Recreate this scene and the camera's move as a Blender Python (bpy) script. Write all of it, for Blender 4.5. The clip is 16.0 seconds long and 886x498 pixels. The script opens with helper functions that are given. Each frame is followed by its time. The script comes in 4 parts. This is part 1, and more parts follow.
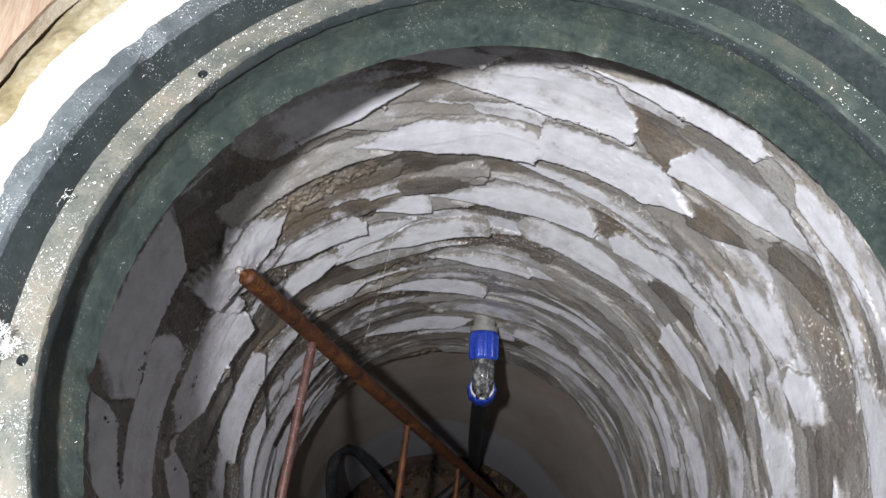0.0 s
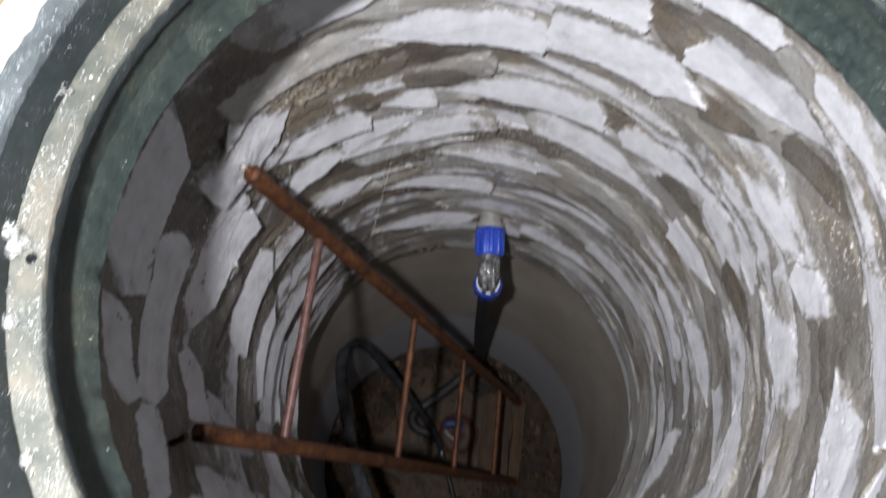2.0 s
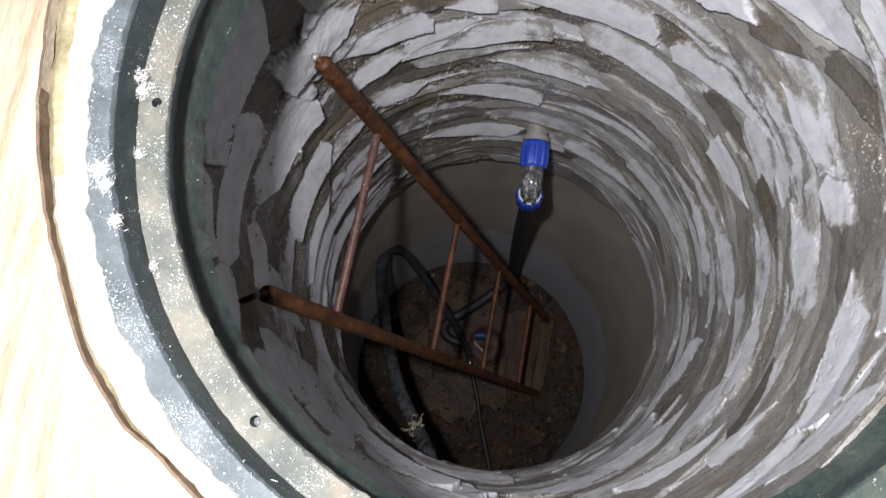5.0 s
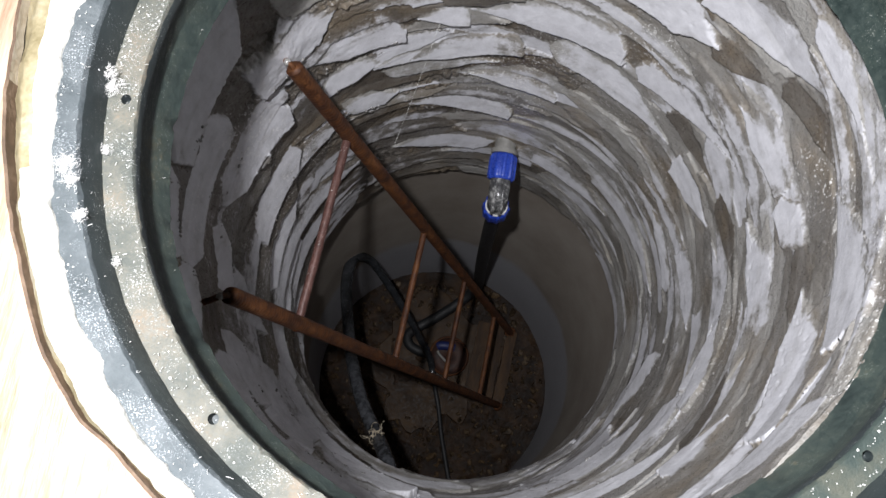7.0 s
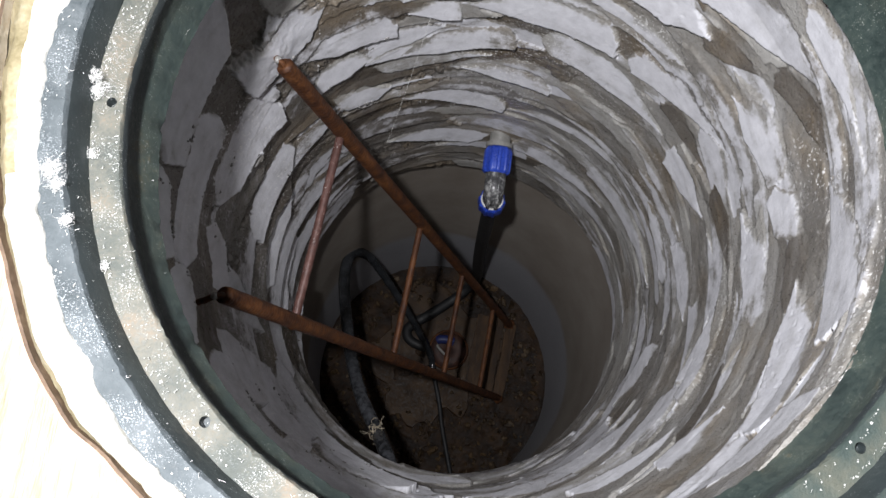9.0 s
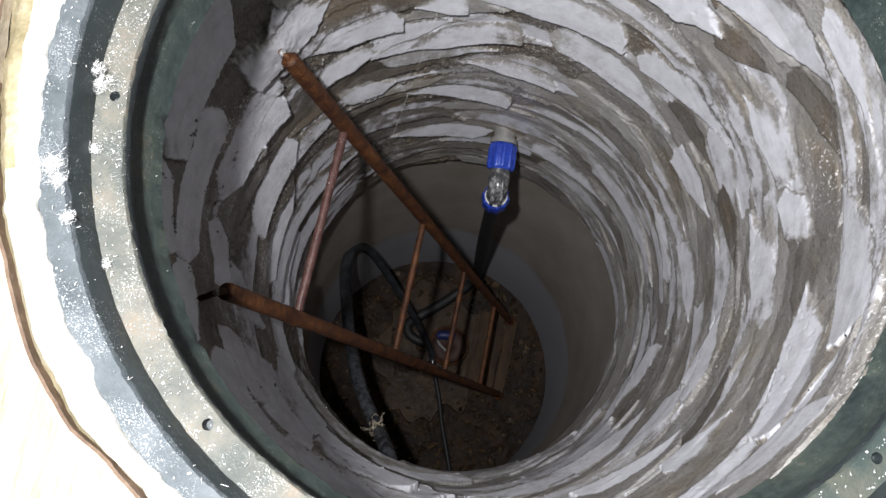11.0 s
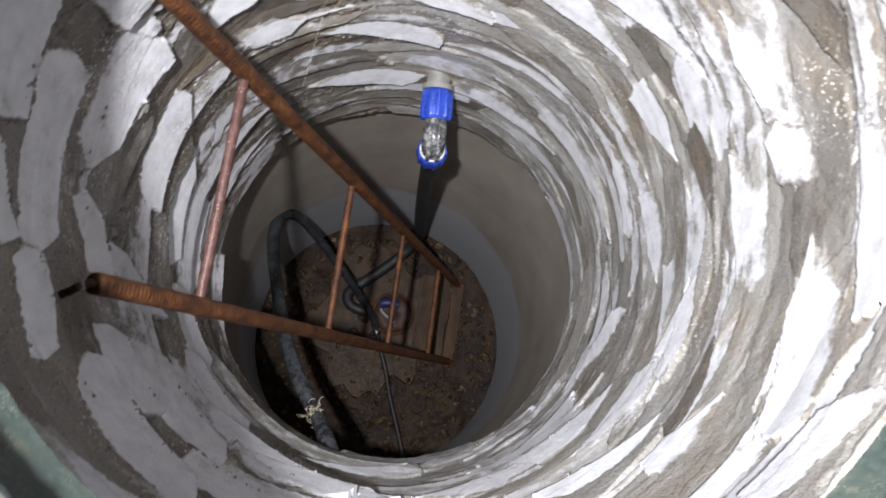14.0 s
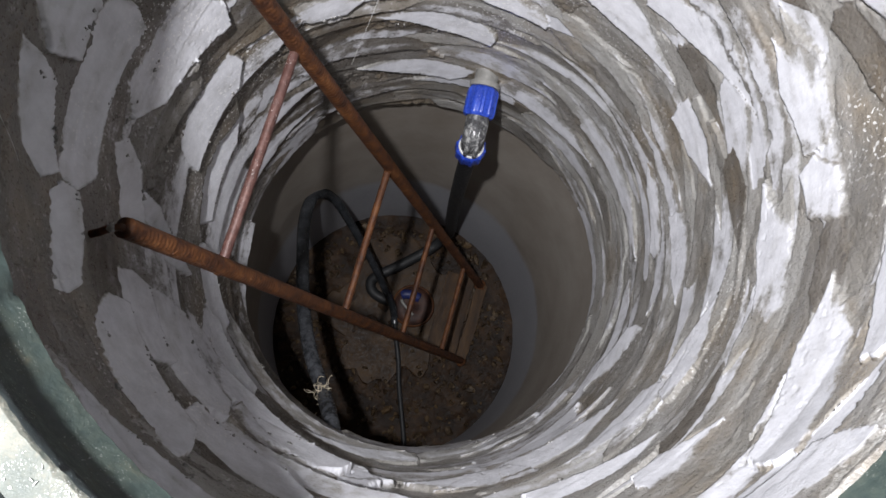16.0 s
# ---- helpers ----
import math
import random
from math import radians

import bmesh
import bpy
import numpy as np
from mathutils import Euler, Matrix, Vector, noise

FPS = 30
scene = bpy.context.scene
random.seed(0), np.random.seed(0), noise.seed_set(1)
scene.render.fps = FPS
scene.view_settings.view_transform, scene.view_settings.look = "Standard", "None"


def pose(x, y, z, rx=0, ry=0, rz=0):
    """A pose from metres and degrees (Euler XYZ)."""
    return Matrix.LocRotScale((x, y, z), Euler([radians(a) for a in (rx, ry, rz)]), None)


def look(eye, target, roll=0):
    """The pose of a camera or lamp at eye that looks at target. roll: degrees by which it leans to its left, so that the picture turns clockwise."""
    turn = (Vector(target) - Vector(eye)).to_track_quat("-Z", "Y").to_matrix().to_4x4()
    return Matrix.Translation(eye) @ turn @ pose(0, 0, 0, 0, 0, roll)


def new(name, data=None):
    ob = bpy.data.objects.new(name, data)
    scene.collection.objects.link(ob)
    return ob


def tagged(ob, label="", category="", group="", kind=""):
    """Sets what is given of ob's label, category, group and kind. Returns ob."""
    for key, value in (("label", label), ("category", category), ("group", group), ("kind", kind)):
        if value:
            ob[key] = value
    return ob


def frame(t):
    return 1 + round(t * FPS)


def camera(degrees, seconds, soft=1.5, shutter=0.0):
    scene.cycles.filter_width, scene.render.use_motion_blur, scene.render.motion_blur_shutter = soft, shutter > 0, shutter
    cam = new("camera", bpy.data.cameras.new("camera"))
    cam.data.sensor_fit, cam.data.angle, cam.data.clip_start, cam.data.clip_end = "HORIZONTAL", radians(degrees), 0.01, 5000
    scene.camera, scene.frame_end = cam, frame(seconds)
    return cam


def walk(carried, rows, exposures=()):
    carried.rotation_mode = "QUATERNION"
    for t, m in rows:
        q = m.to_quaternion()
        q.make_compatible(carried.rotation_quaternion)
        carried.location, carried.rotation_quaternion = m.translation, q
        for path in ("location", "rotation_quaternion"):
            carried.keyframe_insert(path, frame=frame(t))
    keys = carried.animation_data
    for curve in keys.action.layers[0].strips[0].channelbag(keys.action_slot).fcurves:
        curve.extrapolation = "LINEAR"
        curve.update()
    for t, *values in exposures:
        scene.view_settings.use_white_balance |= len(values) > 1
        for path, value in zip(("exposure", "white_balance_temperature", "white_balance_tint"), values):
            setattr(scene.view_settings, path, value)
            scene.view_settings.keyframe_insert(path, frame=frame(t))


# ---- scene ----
cam = camera(60.5, 16.0, soft=1.5, shutter=0.5)
PATH = [
    (0, -0.0063, -0.1862, 0.5850, 25.18, 0.14, 2.83),
    (0.5, -0.0032, -0.1901, 0.5843, 24.91, 0.36, 2.84),
    (1, -0.0031, -0.1907, 0.5856, 24.72, 0.70, 2.62),
    (1.5, -0.0064, -0.1897, 0.5816, 22.81, 1.00, 2.41),
    (1.8, -0.0049, -0.1965, 0.5698, 21.40, 0.96, 2.28),
    (2, -0.0099, -0.1835, 0.5775, 17.36, 0.57, 2.62),
    (2.2, -0.0232, -0.2022, 0.5641, 14.51, 0.26, 4.37),
    (2.5, -0.0190, -0.2193, 0.5471, 11.01, -0.12, 6.33),
    (3, -0.0238, -0.2243, 0.5400, 10.30, 0.28, 7.36),
    (3.5, -0.0258, -0.2228, 0.5554, 12.01, 0.84, 7.66),
    (4, -0.0268, -0.2455, 0.6145, 11.98, 2.80, 5.90),
    (6.5, -0.0232, -0.2638, 0.6529, 12.88, -0.44, 9.09),
    (7, -0.0215, -0.2650, 0.6546, 13.06, -0.84, 8.38),
    (7.5, -0.0190, -0.2655, 0.6555, 13.25, -0.88, 7.93),
    (8, -0.0205, -0.2640, 0.6477, 11.77, -1.21, 8.18),
    (8.5, -0.0163, -0.2606, 0.6480, 11.39, -0.76, 7.77),
    (9, -0.0140, -0.2591, 0.6538, 12.52, -0.62, 7.43),
    (11.5, -0.0233, -0.2517, 0.6382, 12.01, -0.90, 8.07),
    (12, -0.0222, -0.2519, 0.6311, 12.25, -1.60, 6.85),
    (12.5, -0.0202, -0.2374, 0.5972, 13.21, -1.30, 7.56),
    (13, -0.0306, -0.2234, 0.5232, 12.13, -3.35, 7.77),
    (13.5, -0.0340, -0.2336, 0.4806, 9.69, -4.34, 8.85),
    (13.7, -0.0257, -0.2098, 0.4512, 9.08, -4.98, 6.93),
    (14, -0.0028, -0.2035, 0.4596, 9.10, -4.25, 4.26),
    (14.3, 0.0289, -0.1659, 0.4666, 10.17, -4.28, 0.51),
    (14.5, 0.0428, -0.1839, 0.4597, 8.63, -4.43, 3.93),
    (14.8, 0.0383, -0.2041, 0.4648, 9.57, -3.17, 7.88),
    (15, 0.0302, -0.2022, 0.4584, 9.39, -3.96, 8.44),
    (15.5, 0.0098, -0.2216, 0.4717, 9.36, -3.83, 11.27),
    (16, 0.0098, -0.2172, 0.4665, 8.73, -3.11, 12.11),
]
EXPOSURES = [(0.0, 0.22), (1.9, 0.25), (2.6, 0.62), (3.6, 0.72), (4.1, 0.18), (6.5, 0.0), (12.3, 0.1), (13.0, 0.5), (13.6, 0.85), (14.0, 1.15), (14.6, 0.95), (15.2, 0.72), (16.0, 0.68)]
walk(cam, [(t, pose(x, y, z, rx, ry, rz)) for t, x, y, z, rx, ry, rz in PATH], EXPOSURES)

# ---- light: a hand torch held over the hatch, and the dim room around it ----
world = bpy.data.worlds.new("world")
world.use_nodes = True
scene.world = world
world.node_tree.nodes["Background"].inputs[0].default_value = (0.80, 0.86, 1.0, 1)
world.node_tree.nodes["Background"].inputs[1].default_value = 0.012
TORCH_WATTS = 109.0
torch = new("torch", bpy.data.lights.new("torch", "SPOT"))
torch.data.energy = TORCH_WATTS
torch.data.color = (0.965, 0.965, 1.0)
torch.data.shadow_soft_size = 0.025
torch.data.spot_size, torch.data.spot_blend = radians(106), 1.0
torch.matrix_world = look((-0.173, -0.213, 0.825), (0.36, 0.02, -1.3))
# weak fill lamp, added out of view to lift the dark parts; there is no window
fill_light = new("fill_light", bpy.data.lights.new("fill_light", "AREA"))
fill_light.data.energy = 0.2
fill_light.data.shape = "RECTANGLE"
fill_light.data.size, fill_light.data.size_y = 1.2, 1.2
fill_light.data.color = (0.9, 0.95, 1.0)
fill_light.matrix_world = look((-1.9, -0.3, 1.7), (0.2, 0, 0.1))

# ---- plan ----
RIM_C = Vector((0.037, -0.021, 0))       # middle of the hatch opening
RIM_R = 0.330                            # clear radius of the hatch
WALL_TOP_R, LIP_R = 0.397, 0.385         # plastered shaft, top and lower lip
LIP_Z, LIP_SX, LIP_SY = -1.187, 0.038, -0.095
FLOOR_Z = -2.285
FLOOR_C = Vector((-0.042, -0.110, FLOOR_Z))
RING_R = 0.430
RING_TOP_Z = -1.10
ROOM_Z = 0.130                           # top of the room's floor


def lip_z(x, y):
    return LIP_Z + LIP_SX * x + LIP_SY * y


def fbm(p, octaves=4):
    s, a, f = 0.0, 1.0, 1.0
    for _ in range(octaves):
        s += a * noise.noise(Vector(p) * f)
        a, f = a * 0.5, f * 2.03
    return s


# ---- materials ----
def material(name):
    m = bpy.data.materials.new(name)
    m.use_nodes = True
    return m, m.node_tree, m.node_tree.nodes["Principled BSDF"]


def node(tree, kind, **values):
    n = tree.nodes.new(kind)
    for key, value in values.items():
        key = key.replace("_", " ")
        for s in n.inputs:
            if s.name == key or s.name.lower() == key.lower():
                s.default_value = value
                break
    return n


def place_of(tree, stretch=None, turn=(0, 0, 0)):
    g = tree.nodes.new("ShaderNodeNewGeometry")
    if stretch is None:
        return g.outputs["Position"]
    m = tree.nodes.new("ShaderNodeMapping")
    m.inputs["Scale"].default_value = stretch
    m.inputs["Rotation"].default_value = turn
    tree.links.new(g.outputs["Position"], m.inputs["Vector"])
    return m.outputs["Vector"]


def noise_of(tree, where, scale, detail=6.0, rough=0.6):
    n = node(tree, "ShaderNodeTexNoise", Scale=scale, Detail=detail, Roughness=rough)
    tree.links.new(where, n.inputs["Vector"])
    return n.outputs["Fac"]


def ramp_of(tree, fac, stops):
    r = tree.nodes.new("ShaderNodeValToRGB")
    r.color_ramp.elements[0].position, r.color_ramp.elements[0].color = stops[0][0], (*stops[0][1], 1)
    r.color_ramp.elements[1].position, r.color_ramp.elements[1].color = stops[-1][0], (*stops[-1][1], 1)
    for pos, col in stops[1:-1]:
        e = r.color_ramp.elements.new(pos)
        e.color = (*col, 1)
    tree.links.new(fac, r.inputs["Fac"])
    return r.outputs["Color"]


def mixed(tree, fac, a, b):
    m = tree.nodes.new("ShaderNodeMix")
    m.data_type = "RGBA"
    for value, socket in ((fac, m.inputs[0]), (a, m.inputs[6]), (b, m.inputs[7])):
        if isinstance(value, (tuple, float)):
            socket.default_value = (*value, 1) if isinstance(value, tuple) else value
        else:
            tree.links.new(value, socket)
    return m.outputs[2]


def sums(tree, op, a, b, clamp=False):
    m = tree.nodes.new("ShaderNodeMath")
    m.operation, m.use_clamp = op, clamp
    for value, socket in ((a, m.inputs[0]), (b, m.inputs[1])):
        if isinstance(value, (int, float)):
            socket.default_value = value
        else:
            tree.links.new(value, socket)
    return m.outputs[0]


def fit_range(tree, value, a, b, c=0.0, d=1.0):
    m = tree.nodes.new("ShaderNodeMapRange")
    m.inputs[1].default_value, m.inputs[2].default_value = a, b
    m.inputs[3].default_value, m.inputs[4].default_value = c, d
    tree.links.new(value, m.inputs[0])
    return m.outputs[0]


def bumped(tree, bsdf, heights):
    """heights: (value, strength, distance), laid one upon another."""
    last = None
    for value, strength, distance in heights:
        b = node(tree, "ShaderNodeBump", Strength=strength, Distance=distance)
        tree.links.new(value, b.inputs["Height"])
        if last is not None:
            tree.links.new(last, b.inputs["Normal"])
        last = b.outputs["Normal"]
    tree.links.new(last, bsdf.inputs["Normal"])
    tree.links.new(last, bsdf.inputs["Coat Normal"])


def surface(name, stops, scale=8.0, rough=(0.5, 0.8), fine=120.0, relief=0.002, metal=0.0, stretch=None, turn=(0, 0, 0), speck=None):
    """A two-scale surface: broad stains from stops, fine grain, specks of another colour."""
    m, tree, bsdf = material(name)
    p = place_of(tree, stretch, turn)
    broad = noise_of(tree, p, scale, 8.0, 0.65)
    grain = noise_of(tree, p, fine, 4.0, 0.6)
    both = sums(tree, "ADD", sums(tree, "MULTIPLY", broad, 0.72), sums(tree, "MULTIPLY", grain, 0.28))
    color = ramp_of(tree, both, stops)
    if speck:
        col, at, size = speck
        dots = noise_of(tree, place_of(tree), size, 2.0, 0.5)
        where = fit_range(tree, noise_of(tree, place_of(tree), 28.0, 5.0, 0.7), 0.46, 0.62)
        color = mixed(tree, sums(tree, "MULTIPLY", fit_range(tree, dots, at, at + 0.05), where), color, col)
    tree.links.new(color, bsdf.inputs["Base Color"])
    tree.links.new(fit_range(tree, grain, 0.3, 0.7, rough[0], rough[1]), bsdf.inputs["Roughness"])
    bsdf.inputs["Metallic"].default_value = metal
    bumped(tree, bsdf, ((broad, 0.35, relief * 2), (grain, 0.5, relief)))
    return m


def plaster_material():
    m, tree, bsdf = material("trowelled_plaster")
    p = place_of(tree)
    white = tree.nodes.new("ShaderNodeAttribute")
    white.attribute_name = "lime"
    tone = tree.nodes.new("ShaderNodeAttribute")
    tone.attribute_name = "tone"
    drag = tree.nodes.new("ShaderNodeAttribute")
    drag.attribute_name = "drag"
    dragged = drag.outputs["Fac"]
    broad = noise_of(tree, p, 7.0, 6.0, 0.6)
    mid = noise_of(tree, p, 38.0, 6.0, 0.65)
    fine = noise_of(tree, p, 260.0, 3.0, 0.6)
    # tone 0 is a dark warm grey that paints the west side's shade
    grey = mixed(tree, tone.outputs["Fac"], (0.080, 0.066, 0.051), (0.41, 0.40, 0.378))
    ochre = fit_range(tree, sums(tree, "ADD", broad, sums(tree, "MULTIPLY", mid, 0.35)), 0.66, 0.86)
    grey = mixed(tree, sums(tree, "MULTIPLY", ochre, 0.5), grey, (0.22, 0.165, 0.10))
    grey = mixed(tree, fit_range(tree, fine, 0.35, 0.7, 0.0, 0.08), grey, (0.42, 0.41, 0.40))
    grey = mixed(tree, sums(tree, "MULTIPLY", fit_range(tree, dragged, 0.5, 0.95, 0.0, 0.4), fit_range(tree, tone.outputs["Fac"], 0.0, 0.4, 0.25, 1.0)), grey, (0.45, 0.44, 0.43))
    grey = mixed(tree, fit_range(tree, dragged, 0.45, 0.1, 0.0, 0.30), grey, (0.135, 0.125, 0.108))
    lime_col = mixed(tree, fit_range(tree, mid, 0.3, 0.7), (0.52, 0.52, 0.55), (0.68, 0.68, 0.715))
    lime_col = mixed(tree, fit_range(tree, dragged, 0.42, 0.05, 0.0, 0.30), lime_col, (0.40, 0.395, 0.39))
    edge = sums(tree, "ADD", white.outputs["Fac"], sums(tree, "MULTIPLY", sums(tree, "SUBTRACT", mid, 0.5), 1.1))
    edge = sums(tree, "ADD", edge, sums(tree, "MULTIPLY", sums(tree, "SUBTRACT", fine, 0.5), 0.35))
    edge = sums(tree, "ADD", edge, sums(tree, "MULTIPLY", sums(tree, "SUBTRACT", dragged, 0.5), 0.40))
    soft = fit_range(tree, broad, 0.42, 0.62, 0.60, 0.86)
    mask = fit_range(tree, edge, 0.38, 0.62)
    wide = fit_range(tree, edge, 0.22, 0.82)
    mask = sums(tree, "ADD", sums(tree, "MULTIPLY", mask, soft), sums(tree, "MULTIPLY", wide, sums(tree, "SUBTRACT", 1.0, soft)))
    color = mixed(tree, mask, grey, lime_col)
    # pale dots: white splatter, and wet glints painted as colour
    patch = fit_range(tree, noise_of(tree, p, 4.0, 3.0), 0.50, 0.66)
    splatter_glints = sums(tree, "MULTIPLY", fit_range(tree, noise_of(tree, p, 230.0, 2.0, 0.4), 0.62, 0.65), patch)
    color = mixed(tree, sums(tree, "MULTIPLY", splatter_glints, 0.8), color, (0.76, 0.75, 0.74))
    tree.links.new(color, bsdf.inputs["Base Color"])
    rough_mid = sums(tree, "MULTIPLY", mid, fit_range(tree, mask, 0.0, 1.0, 1.0, 0.28))
    rough_fine = sums(tree, "MULTIPLY", fine, fit_range(tree, mask, 0.0, 1.0, 1.0, 0.35))
    rough = sums(tree, "ADD", fit_range(tree, fine, 0.3, 0.7, 0.20, 0.52), sums(tree, "MULTIPLY", mask, 0.08))
    tree.links.new(rough, bsdf.inputs["Roughness"])
    wet = fit_range(tree, sums(tree, "ADD", noise_of(tree, p, 9.0, 5.0, 0.7), sums(tree, "MULTIPLY", fine, 0.25)), 0.54, 0.72, 0.25, 0.9)
    tree.links.new(wet, bsdf.inputs["Coat Weight"])
    bsdf.inputs["Coat Roughness"].default_value = 0.10
    bumped(tree, bsdf, ((rough_mid, 0.42, 0.008), (rough_fine, 0.55, 0.0018), (dragged, 0.2, 0.0016), (mask, 0.5, 0.0018)))
    return m


PLASTER = plaster_material()
CRUMB = surface("wet_plaster_crumb", [(0.3, (0.14, 0.133, 0.119)), (0.5, (0.252, 0.245, 0.2345)), (0.72, (0.406, 0.399, 0.392))], 60.0, (0.12, 0.35), 260.0, 0.0006)
def ring_material(name, stops):
    """Concrete with a paler, bluish wash below an uneven old water line."""
    m = surface(name, stops, 4.0, (0.45, 0.7), 90.0, 0.0012)
    tree = m.node_tree
    base_in = tree.nodes["Principled BSDF"].inputs["Base Color"]
    p = place_of(tree)
    xyz = tree.nodes.new("ShaderNodeSeparateXYZ")
    tree.links.new(p, xyz.inputs[0])
    level = sums(tree, "ADD", xyz.outputs[2], sums(tree, "MULTIPLY", noise_of(tree, p, 3.0, 4.0), 0.14))
    wash = fit_range(tree, level, -1.80, -1.84, 0.0, 0.8)
    tree.links.new(mixed(tree, wash, base_in.links[0].from_socket, (0.31, 0.32, 0.355)), base_in)
    return m


CONCRETE = ring_material("smooth_concrete", [(0.30, (0.185, 0.158, 0.130)), (0.5, (0.265, 0.236, 0.204)), (0.72, (0.345, 0.318, 0.285))])
# well-bottom browns set near black, so the dimness down there is partly in the colour
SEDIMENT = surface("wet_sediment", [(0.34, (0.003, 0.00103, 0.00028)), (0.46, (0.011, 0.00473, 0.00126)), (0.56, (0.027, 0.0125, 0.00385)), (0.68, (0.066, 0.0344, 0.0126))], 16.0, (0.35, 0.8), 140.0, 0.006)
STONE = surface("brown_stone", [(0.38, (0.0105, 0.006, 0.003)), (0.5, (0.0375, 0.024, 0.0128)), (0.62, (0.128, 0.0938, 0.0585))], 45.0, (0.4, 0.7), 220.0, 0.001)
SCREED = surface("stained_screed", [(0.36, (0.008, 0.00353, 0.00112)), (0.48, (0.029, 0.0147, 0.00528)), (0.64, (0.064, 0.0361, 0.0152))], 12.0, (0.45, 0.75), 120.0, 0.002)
RUST = surface("rusty_steel", [(0.32, (0.0165, 0.006, 0.003)), (0.45, (0.0525, 0.0173, 0.006)), (0.57, (0.112, 0.0398, 0.0112)), (0.70, (0.203, 0.0863, 0.03))], 38.0, (0.45, 0.8), 260.0, 0.0012, 0.25)
RUST_PALE = surface("pale_rusty_steel", [(0.30, (0.040, 0.017, 0.014)), (0.5, (0.090, 0.040, 0.032)), (0.72, (0.19, 0.105, 0.09))], 60.0, (0.35, 0.65), 320.0, 0.001, 0.15, None, (0, 0, 0), ((0.72, 0.68, 0.66), 0.66, 420.0))
RUST_BRIGHT = surface("fresh_rust", [(0.34, (0.03, 0.0096, 0.003)), (0.5, (0.084, 0.0276, 0.006)), (0.68, (0.162, 0.06, 0.0132))], 60.0, (0.6, 0.85), 260.0, 0.001)
CAP = surface("dark_rusted_cap", [(0.34, (0.010, 0.003, 0.002)), (0.48, (0.030, 0.010, 0.006)), (0.66, (0.066, 0.024, 0.012))], 40.0, (0.5, 0.8), 220.0, 0.0015)
GREEN = surface("dark_green_polymer", [(0.32, (0.017, 0.02635, 0.0255)), (0.46, (0.034, 0.0493, 0.04505)), (0.57, (0.0527, 0.068, 0.05695)), (0.68, (0.1148, 0.1037, 0.068))], 14.0, (0.38, 0.7), 160.0, 0.0012, 0.0, None, (0, 0, 0), ((0.30, 0.32, 0.30), 0.64, 620.0))
BLACKGREEN = surface("black_green_polymer", [(0.3, (0.0136, 0.0187, 0.0204)), (0.5, (0.0255, 0.034, 0.0357)), (0.74, (0.0527, 0.0646, 0.0646))], 13.0, (0.4, 0.7), 160.0, 0.001, 0.0, None, (0, 0, 0), ((0.42, 0.44, 0.44), 0.64, 620.0))
DUSTY = surface("dusty_polymer", [(0.32, (0.0306, 0.0408, 0.03536)), (0.45, (0.0748, 0.0816, 0.07072)), (0.56, (0.1292, 0.1258, 0.1034)), (0.68, (0.1972, 0.153, 0.1088))], 20.0, (0.5, 0.85), 420.0, 0.0014, 0.0, None, (0, 0, 0), ((0.50, 0.51, 0.50), 0.60, 1000.0))


def dust_on_one_side(m, bare, start, full):
    """Turns a dusty material into the bare polymer colour away from the west side."""
    tree = m.node_tree
    base_in = tree.nodes["Principled BSDF"].inputs["Base Color"]
    p = place_of(tree)
    xyz = tree.nodes.new("ShaderNodeSeparateXYZ")
    tree.links.new(p, xyz.inputs[0])
    across = sums(tree, "ADD", sums(tree, "MULTIPLY", xyz.outputs[0], -0.85), sums(tree, "MULTIPLY", xyz.outputs[1], -0.20))
    across = sums(tree, "ADD", across, sums(tree, "MULTIPLY", sums(tree, "SUBTRACT", noise_of(tree, p, 9.0, 6.0, 0.7), 0.5), 0.30))
    stain = ramp_of(tree, noise_of(tree, p, 18.0, 6.0, 0.65), bare)
    tree.links.new(mixed(tree, fit_range(tree, across, start, full), stain, base_in.links[0].from_socket), base_in)


GREEN_STOPS = [(0.32, (0.024, 0.037, 0.035)), (0.50, (0.046, 0.064, 0.057)), (0.70, (0.095, 0.100, 0.078))]
dust_on_one_side(DUSTY, GREEN_STOPS, -0.10, 0.06)
FLANGE = surface("grey_dusted_polymer", [(0.28, (0.0289, 0.03825, 0.0425)), (0.48, (0.0663, 0.0799, 0.0867)), (0.74, (0.1445, 0.1598, 0.1683))], 26.0, (0.5, 0.85), 420.0, 0.0014, 0.0, None, (0, 0, 0), ((0.46, 0.49, 0.51), 0.58, 1000.0))
dust_on_one_side(FLANGE, GREEN_STOPS, -0.24, -0.02)
BOARD_CORE = surface("pale_board_core", [(0.3, (0.22, 0.16, 0.10)), (0.45, (0.40, 0.34, 0.26)), (0.65, (0.56, 0.52, 0.44))], 24.0, (0.7, 0.9), 200.0, 0.002)
FOAM = surface("white_foam", [(0.32, (0.414, 0.378, 0.279)), (0.44, (0.594, 0.5805, 0.531)), (0.7, (0.684, 0.6795, 0.657))], 9.0, (0.6, 0.9), 120.0, 0.004)
OLD_FOAM = surface("yellowed_foam", [(0.32, (0.176, 0.144, 0.068)), (0.5, (0.336, 0.288, 0.176)), (0.68, (0.48, 0.448, 0.352))], 22.0, (0.6, 0.9), 160.0, 0.003)
WOOD = surface("pale_laminate", [(0.30, (0.22, 0.13, 0.078)), (0.45, (0.40, 0.275, 0.19)), (0.57, (0.52, 0.40, 0.30)), (0.70, (0.62, 0.51, 0.405))], 6.0, (0.35, 0.5), 60.0, 0.0006, 0.0, (14.0, 1.2, 1.0), (0, 0, radians(31)))
